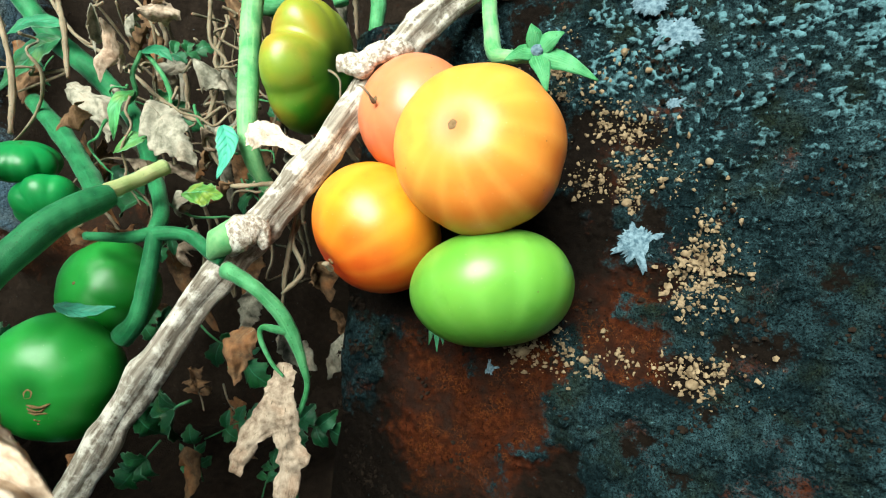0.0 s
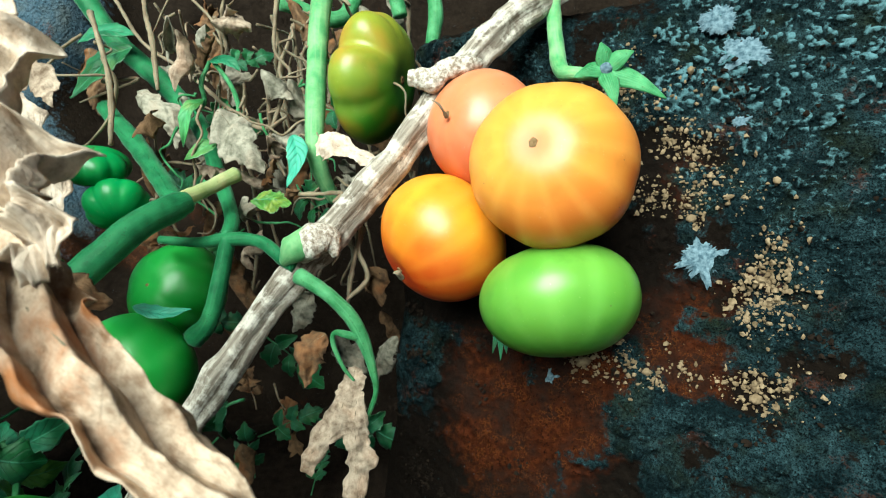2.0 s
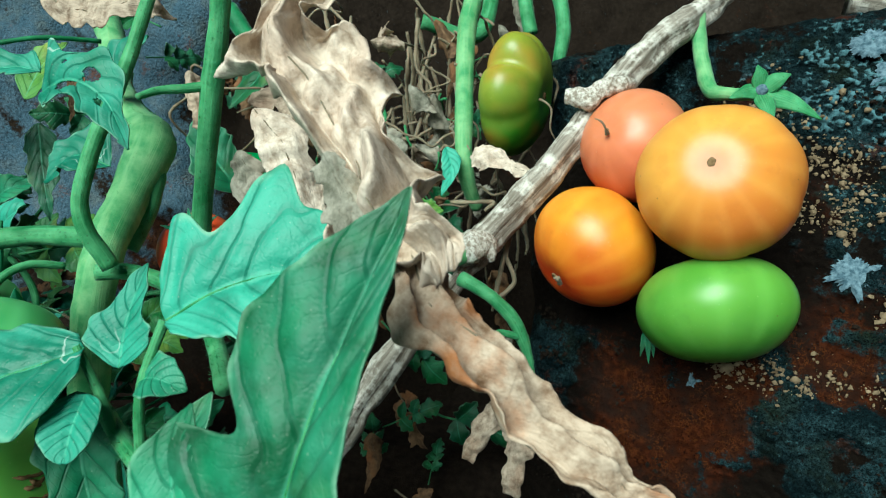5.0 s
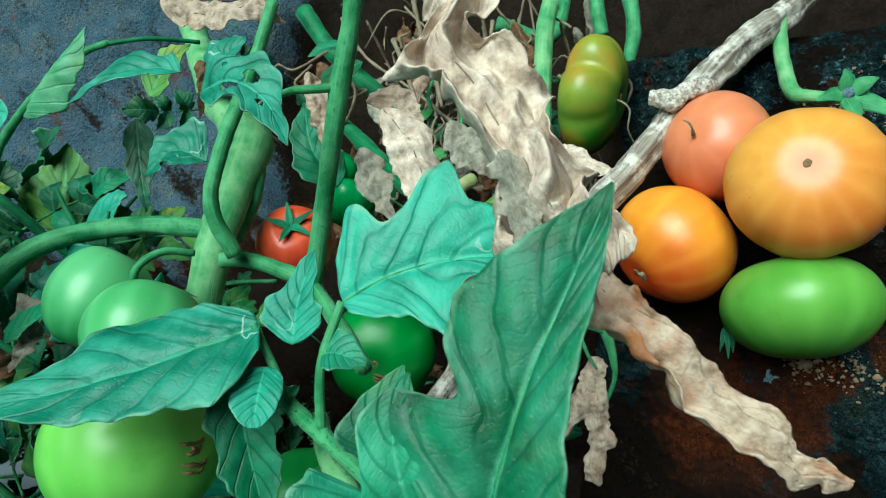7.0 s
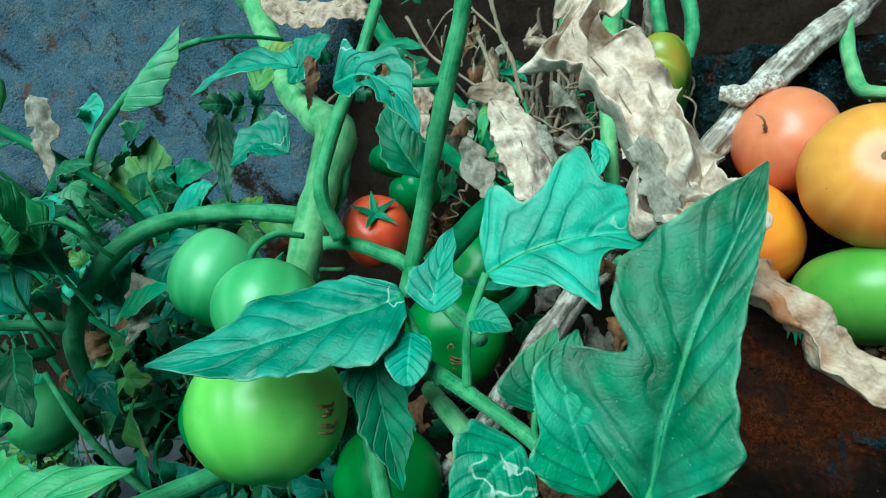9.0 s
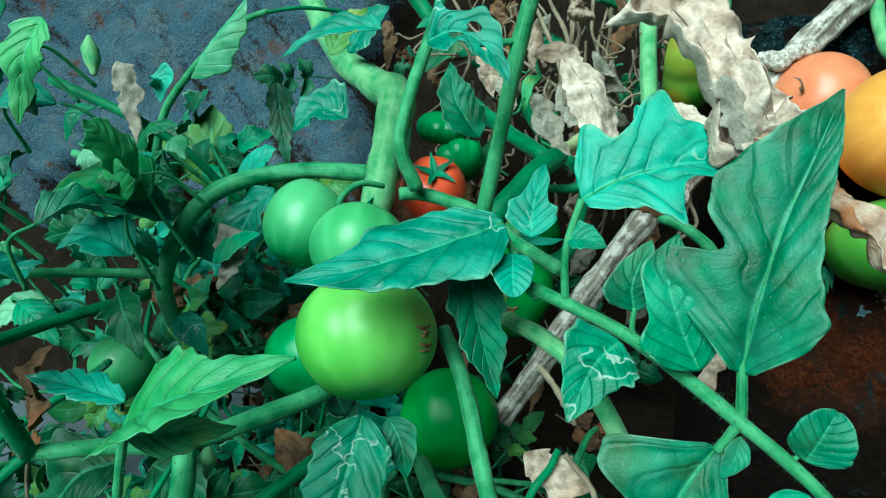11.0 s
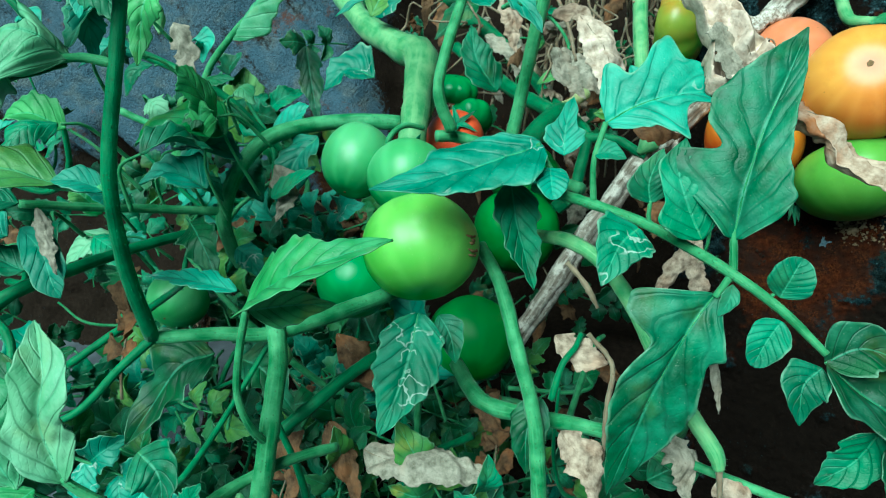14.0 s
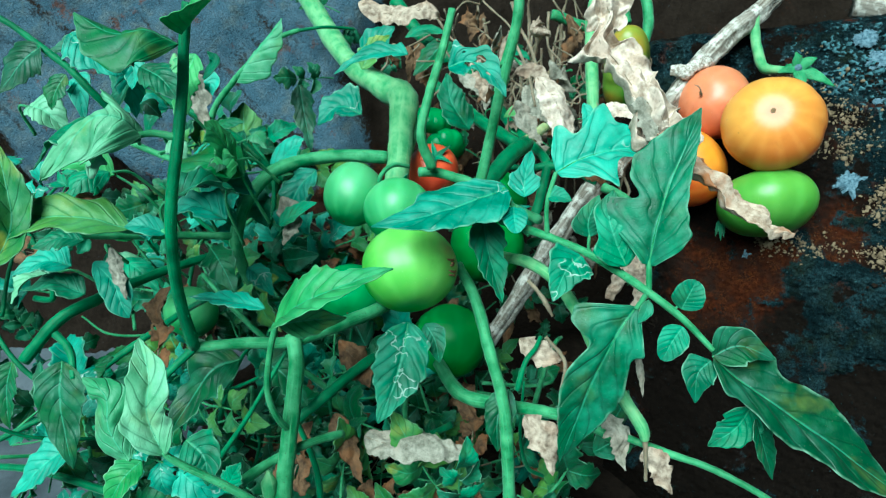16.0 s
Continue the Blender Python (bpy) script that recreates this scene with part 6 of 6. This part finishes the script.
dried([(-26.2, 20.0, 7.6), (-25.9, 20.0, 6.6), (-26.0, 20.0, 5.1)], 0.4, seed=97, material=DRY_BROWN)
dried([(-30.5, 24.0, 11.8), (-28.1, 23.0, 11.0), (-25.3, 23.0, 11.2), (-23.8, 24.0, 11.0)], 1.0, seed=98, label="beige dried leaf high on the stem")
dried([(-38.1, 5.2, -6.6), (-37.8, 5.2, -7.7), (-37.3, 5.2, -9.0)], 0.38, seed=99, material=DRY_GREY)
dried([(-27.2, 14.8, -18.3), (-25.1, 14.2, -18.5), (-22.6, 14.0, -18.3), (-19.9, 14.2, -18.9)], 1.3, seed=100, material=DRY_GREY, up=(0, -0.6, 0.75), label="half dried grey-green leaf drooping low")
dried([(-29.2, 15.5, -17.4), (-28.2, 15.2, -19.2), (-27.1, 15.0, -21.6)], 0.8, seed=101, material=DRY_BROWN)
dried([(-29.4, 17.0, -12.8), (-27.9, 17.0, -14.4), (-27.2, 17.0, -16.0)], 0.9, seed=102, material=DRY_BROWN)
dried([(-17.5, 13.5, -11.2), (-16.3, 13.3, -12.0), (-15.1, 13.2, -12.4)], 0.9, seed=103, label="pale dried leaf scrap")
dried([(-16.9, 12.5, -15.6), (-16.0, 12.2, -16.8), (-15.4, 12.0, -18.9)], 1.0, seed=104, label="beige dried leaf hanging low")
dried([(-12.9, 11.0, -14.7), (-12.1, 10.8, -15.9), (-11.5, 10.8, -17.7)], 0.8, seed=105, material=DRY_GREY)
dried([(-10.7, 9.6, -16.0), (-10.0, 9.6, -17.0), (-9.3, 9.6, -18.4)], 0.7, seed=106)
dried([(-11.8, 8.5, -10.6), (-11.6, 8.5, -11.8), (-11.4, 8.5, -13.0)], 0.2, seed=107, material=DRY_GREY)
dried([(-14.2, 16.0, -0.9), (-13.0, 15.6, -1.0), (-11.9, 15.6, -1.1)], 0.6, seed=108, material=DRY_BROWN)
dried([(-35.2, 21.0, -3.5), (-34.2, 20.5, -4.9), (-34.5, 20.0, -6.8)], 0.9, seed=109, material=DRY_GREY)
dried([(-43.8, 9.0, -4.5), (-42.6, 9.0, -4.2), (-41.9, 10.0, -3.8)], 0.9, seed=110, material=DRY_BROWN)

# dried thread-like vines behind
VINES = [
    [(-27.1, 42.0, 17.7), (-24.8, 41.5, 14.5), (-21.9, 41.0, 12.6), (-19.7, 40.0, 11.0), (-17.6, 39.0, 9.3), (-15.1, 38.0, 7.9), (-13.3, 37.0, 8.5)],
    [(-15.0, 40.0, 16.9), (-14.9, 39.5, 13.4), (-13.7, 39.0, 11.8), (-14.1, 38.5, 9.9), (-14.6, 38.0, 7.0), (-13.3, 37.0, 4.8)],
    [(-13.5, 41.0, 17.3), (-14.2, 40.0, 13.9), (-14.4, 39.0, 11.8), (-13.2, 38.5, 10.2)],
    [(-7.4, 34.0, 4.7), (-8.0, 33.0, 1.2), (-8.4, 33.0, -1.2), (-8.7, 33.5, -3.0)],
    [(-7.8, 33.5, 1.6), (-8.0, 33.0, 0.3), (-7.5, 33.0, -1.2), (-8.6, 33.0, -2.4)],
    [(-11.5, 33.5, 3.4), (-10.1, 33.0, 3.4), (-8.9, 32.5, 3.4), (-9.4, 32.6, 2.9)],
    [(-18.9, 30.0, 14.3), (-18.1, 29.0, 11.9), (-17.2, 28.0, 10.0), (-16.4, 27.0, 7.5)],
    [(-19.0, 26.0, 10.7), (-17.5, 25.0, 7.4), (-16.8, 24.0, 4.5)],
    [(-16.1, 13.0, -11.0), (-14.9, 13.0, -12.4), (-15.0, 13.0, -14.7), (-15.0, 13.0, -17.0)],
    [(-17.3, 13.0, -7.7), (-16.4, 12.6, -8.7), (-15.8, 12.6, -9.7)],
]
for i, line in enumerate(VINES):
    ob = tube("dried_vine", line, [0.14, 0.11, 0.15, 0.1], VINE, lump=0.35, seed=i, sides=7)
    tagged(ob, "thin twisted beige dried vine", "dried vine", group="dried vines")

rng = np.random.default_rng(31)
for i in range(26):
    p0 = np.array([rng.uniform(-27, -7), rng.uniform(41, 50), rng.uniform(-14, 22)])
    fall = DOWN * rng.uniform(2.5, 6) + rng.normal(size=3) * 1.2
    dried([p0, p0 + fall * 0.5 + rng.normal(size=3) * 0.5, p0 + fall], rng.uniform(0.5, 1.1), seed=400 + i, material=(DRY_BROWN, DRY_GREY, DRY_BROWN)[i % 3], label="withered leaf scrap against the dark wall", group="withered scraps", nu=30, nv=12)
for i in range(22):
    p0 = np.array([rng.uniform(-28, -8), rng.uniform(37, 48), rng.uniform(4, 24)])
    line = [p0]
    for _ in range(5):
        line.append(line[-1] + DOWN * rng.uniform(0.5, 3.2) + rng.normal(size=3) * 1.3)
    tagged(tube("dried_vine", line, [0.1, 0.08, 0.12, 0.06], VINE, lump=0.35, seed=30 + i, sides=7), "thin twisted beige dried vine", "dried vine", group="dried vines")

rng = np.random.default_rng(52)
for i in range(34):
    p0 = np.array([rng.uniform(-21, -7.5), rng.uniform(34.5, 41), rng.uniform(3, 18)])
    way = unit(rng.normal(size=3) * (1, 0.4, 1) + DOWN * 0.7)
    e1 = unit(np.cross(way, (0, 1, 0.2)))
    e2 = np.cross(way, e1)
    reach, wide, turns = rng.uniform(2.5, 7), rng.uniform(0.3, 0.9), rng.uniform(0.8, 2.4)
    line = [p0 + way * reach * f + (e1 * math.cos(6.283 * turns * f) + e2 * 0.6 * math.sin(6.283 * turns * f)) * wide * (0.5 + f) + rng.normal(size=3) * 0.12 for f in np.linspace(0, 1, 9)]
    green = i % 5 == 0
    tagged(tube("green_tendril" if green else "dried_vine", line, [0.1, 0.07, 0.08, 0.04], STEM if green else VINE, lump=0.3, seed=70 + i, sides=7), "thin curling green tendril among dried vines" if green else "curled beige dried tendril beside the stick", "tendril" if green else "dried vine", group="dried vines")
for i in range(26):
    p0 = np.array([rng.uniform(-21, -9), rng.uniform(34, 41), rng.uniform(1, 16)])
    fall = unit(DOWN + rng.normal(size=3) * (0.7, 0.3, 0.5)) * rng.uniform(1.6, 3.8)
    dried([p0, p0 + fall * 0.5 + rng.normal(size=3) * 0.35, p0 + fall], rng.uniform(0.3, 0.75), up=unit(rng.normal(size=3) * 0.5 + (0, -1, 0.2)), seed=440 + i, material=(DRY_GREY, DRY_DULL, DRY_GREY, DRY_BROWN, DRY_DULL)[i % 5], label="rolled shrivelled leaf scrap among dried vines", group="withered scraps", nu=34, nv=14, curl=-1.2, crumple=0.5)

for i in range(30):
    p0 = np.array([rng.uniform(-24, -6), rng.uniform(43, 50), rng.uniform(2, 24)])
    line = [p0 + DOWN * k * rng.uniform(1.4, 2.4) + rng.normal(size=3) * 0.35 for k in range(5)]
    tagged(tube("dried_vine", line, [0.12, 0.2, 0.16, 0.08], VINE, lump=0.4, seed=130 + i, sides=7), "brown dried strand hanging before the wall", "dried vine", group="dried vines")

# ---- foliage filling the plant's depth ----
SPACES = [
    # x, y and z ranges in centimetres, and how many leaves
    ((-50, -33), (28, 40), (-18, -5), 70),
    ((-46, -14), (25, 38), (-32, -16), 115),
    ((-66, -52), (16, 32), (-24, -2), 44),
    ((-42, -28), (42, 48), (8, 22), 6),
    ((-30, -16), (38, 46), (-14, 0), 7),
    ((-50, -36), (10, 22), (-30, -17), 44),
    ((-34, -12), (16, 24), (-32, -23), 56),
    ((-18, -8), (42, 48), (-25, -8), 6),
    ((-51, -41), (28, 38), (-9, 2), 18),
    ((-28, -13), (44, 49), (-2, 18), 9),
]
# the repeated LEAF_DARK paints the plant's inner shade into the leaf colours
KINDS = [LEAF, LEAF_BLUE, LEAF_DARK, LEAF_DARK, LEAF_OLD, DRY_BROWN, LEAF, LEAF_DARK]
patterns = []
for i, kind in enumerate(KINDS):
    is_dry = kind in (DRY_BROWN, DRY_GREY)
    stalk_ = tube("foliage_leaf", [(0, 0, 0), (0.1, 0, 2.0), (0, 0.4, 4.0), (0.1, 1.0, 6.0)], [0.12, 0.1, 0.08, 0.05], VINE if is_dry else STEM, sides=7, fuzz=0)
    tagged(stalk_, "shrivelled brown leaf among the stems" if is_dry else "green compound tomato leaf deep in the plant", "leaf", group="foliage in the plant")
    for k, (at, reach, turn) in enumerate((((0, 0.3, 3.0), 2.6, 62), ((0, 0.3, 3.2), 2.5, -60), ((0, 0.8, 4.8), 2.4, 50), ((0, 0.8, 5.0), 2.3, -52), ((0.1, 1.0, 6.0), 3.6, 4))):
        a = np.array(at)
        way = np.array([math.sin(radians(turn)), -0.15, math.cos(radians(turn))])
        pts = [a, a + way * reach * 0.5 + (0, -0.25, 0), a + way * reach + (0, 0.3 + 0.15 * k, 0)]
        blade("leaflet", pts, (0, -1, 0.1), (0.3 + 0.05 * ((i + k) % 4)) * reach, kind, stalk_, lobes=2.3, cut=0.16 + 0.07 * ((i + k) % 4), seed=200 + 10 * i + k, nu=26, nv=12, crumple=0.4 if is_dry else 0.0, curl=-0.5 + 0.25 * ((i + 2 * k) % 5), fold=0.35 if k % 2 else 0.1, wave=0.2)
    patterns.append(stalk_)
rng = np.random.default_rng(77)
for i in range(90):
    xs, ys, zs, _ = SPACES[int(rng.choice([0, 0, 1, 1, 1, 2, 5, 6]))]
    p0 = np.array([rng.uniform(*xs), rng.uniform(*ys), rng.uniform(*zs)])
    way = unit(rng.normal(size=3) * (1, 0.5, 0.8) + (0, 0, 0.5))
    reach = rng.uniform(6, 15)
    bend = rng.normal(size=3) * 1.6
    thick = rng.uniform(0.12, 0.3)
    # two of three inner twigs take the shade-darkened stem colour
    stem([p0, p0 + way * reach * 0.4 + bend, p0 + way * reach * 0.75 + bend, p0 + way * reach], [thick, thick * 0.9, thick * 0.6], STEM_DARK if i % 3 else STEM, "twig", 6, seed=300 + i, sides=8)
turn_base = Matrix([list(r) for r in BASE[:3, :3]]).to_4x4()
used = set()
for xs, ys, zs, count in SPACES:
    for _ in range(count):
        at = [rng.uniform(*xs), rng.uniform(*ys), rng.uniform(*zs)]
        # rearmost spaces take only dark kinds, their colour standing in for shade
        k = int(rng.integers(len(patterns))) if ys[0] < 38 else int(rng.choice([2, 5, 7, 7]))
        spin = pose(0, 0, 0, rng.uniform(-50, 35), rng.uniform(-150, 150), rng.uniform(-45, 45))
        size = rng.uniform(0.5, 1.15) * (0.75 if k > 4 else 1.0)
        m = Matrix.Translation(to_world(at)) @ turn_base @ spin @ turn_base.inverted() @ Matrix.Scale(size, 4)
        if k in used:
            copy_thing(patterns[k], m @ Matrix.Scale(1 / patterns[k].scale[0], 4))
        else:
            patterns[k].matrix_world = m
            used.add(k)
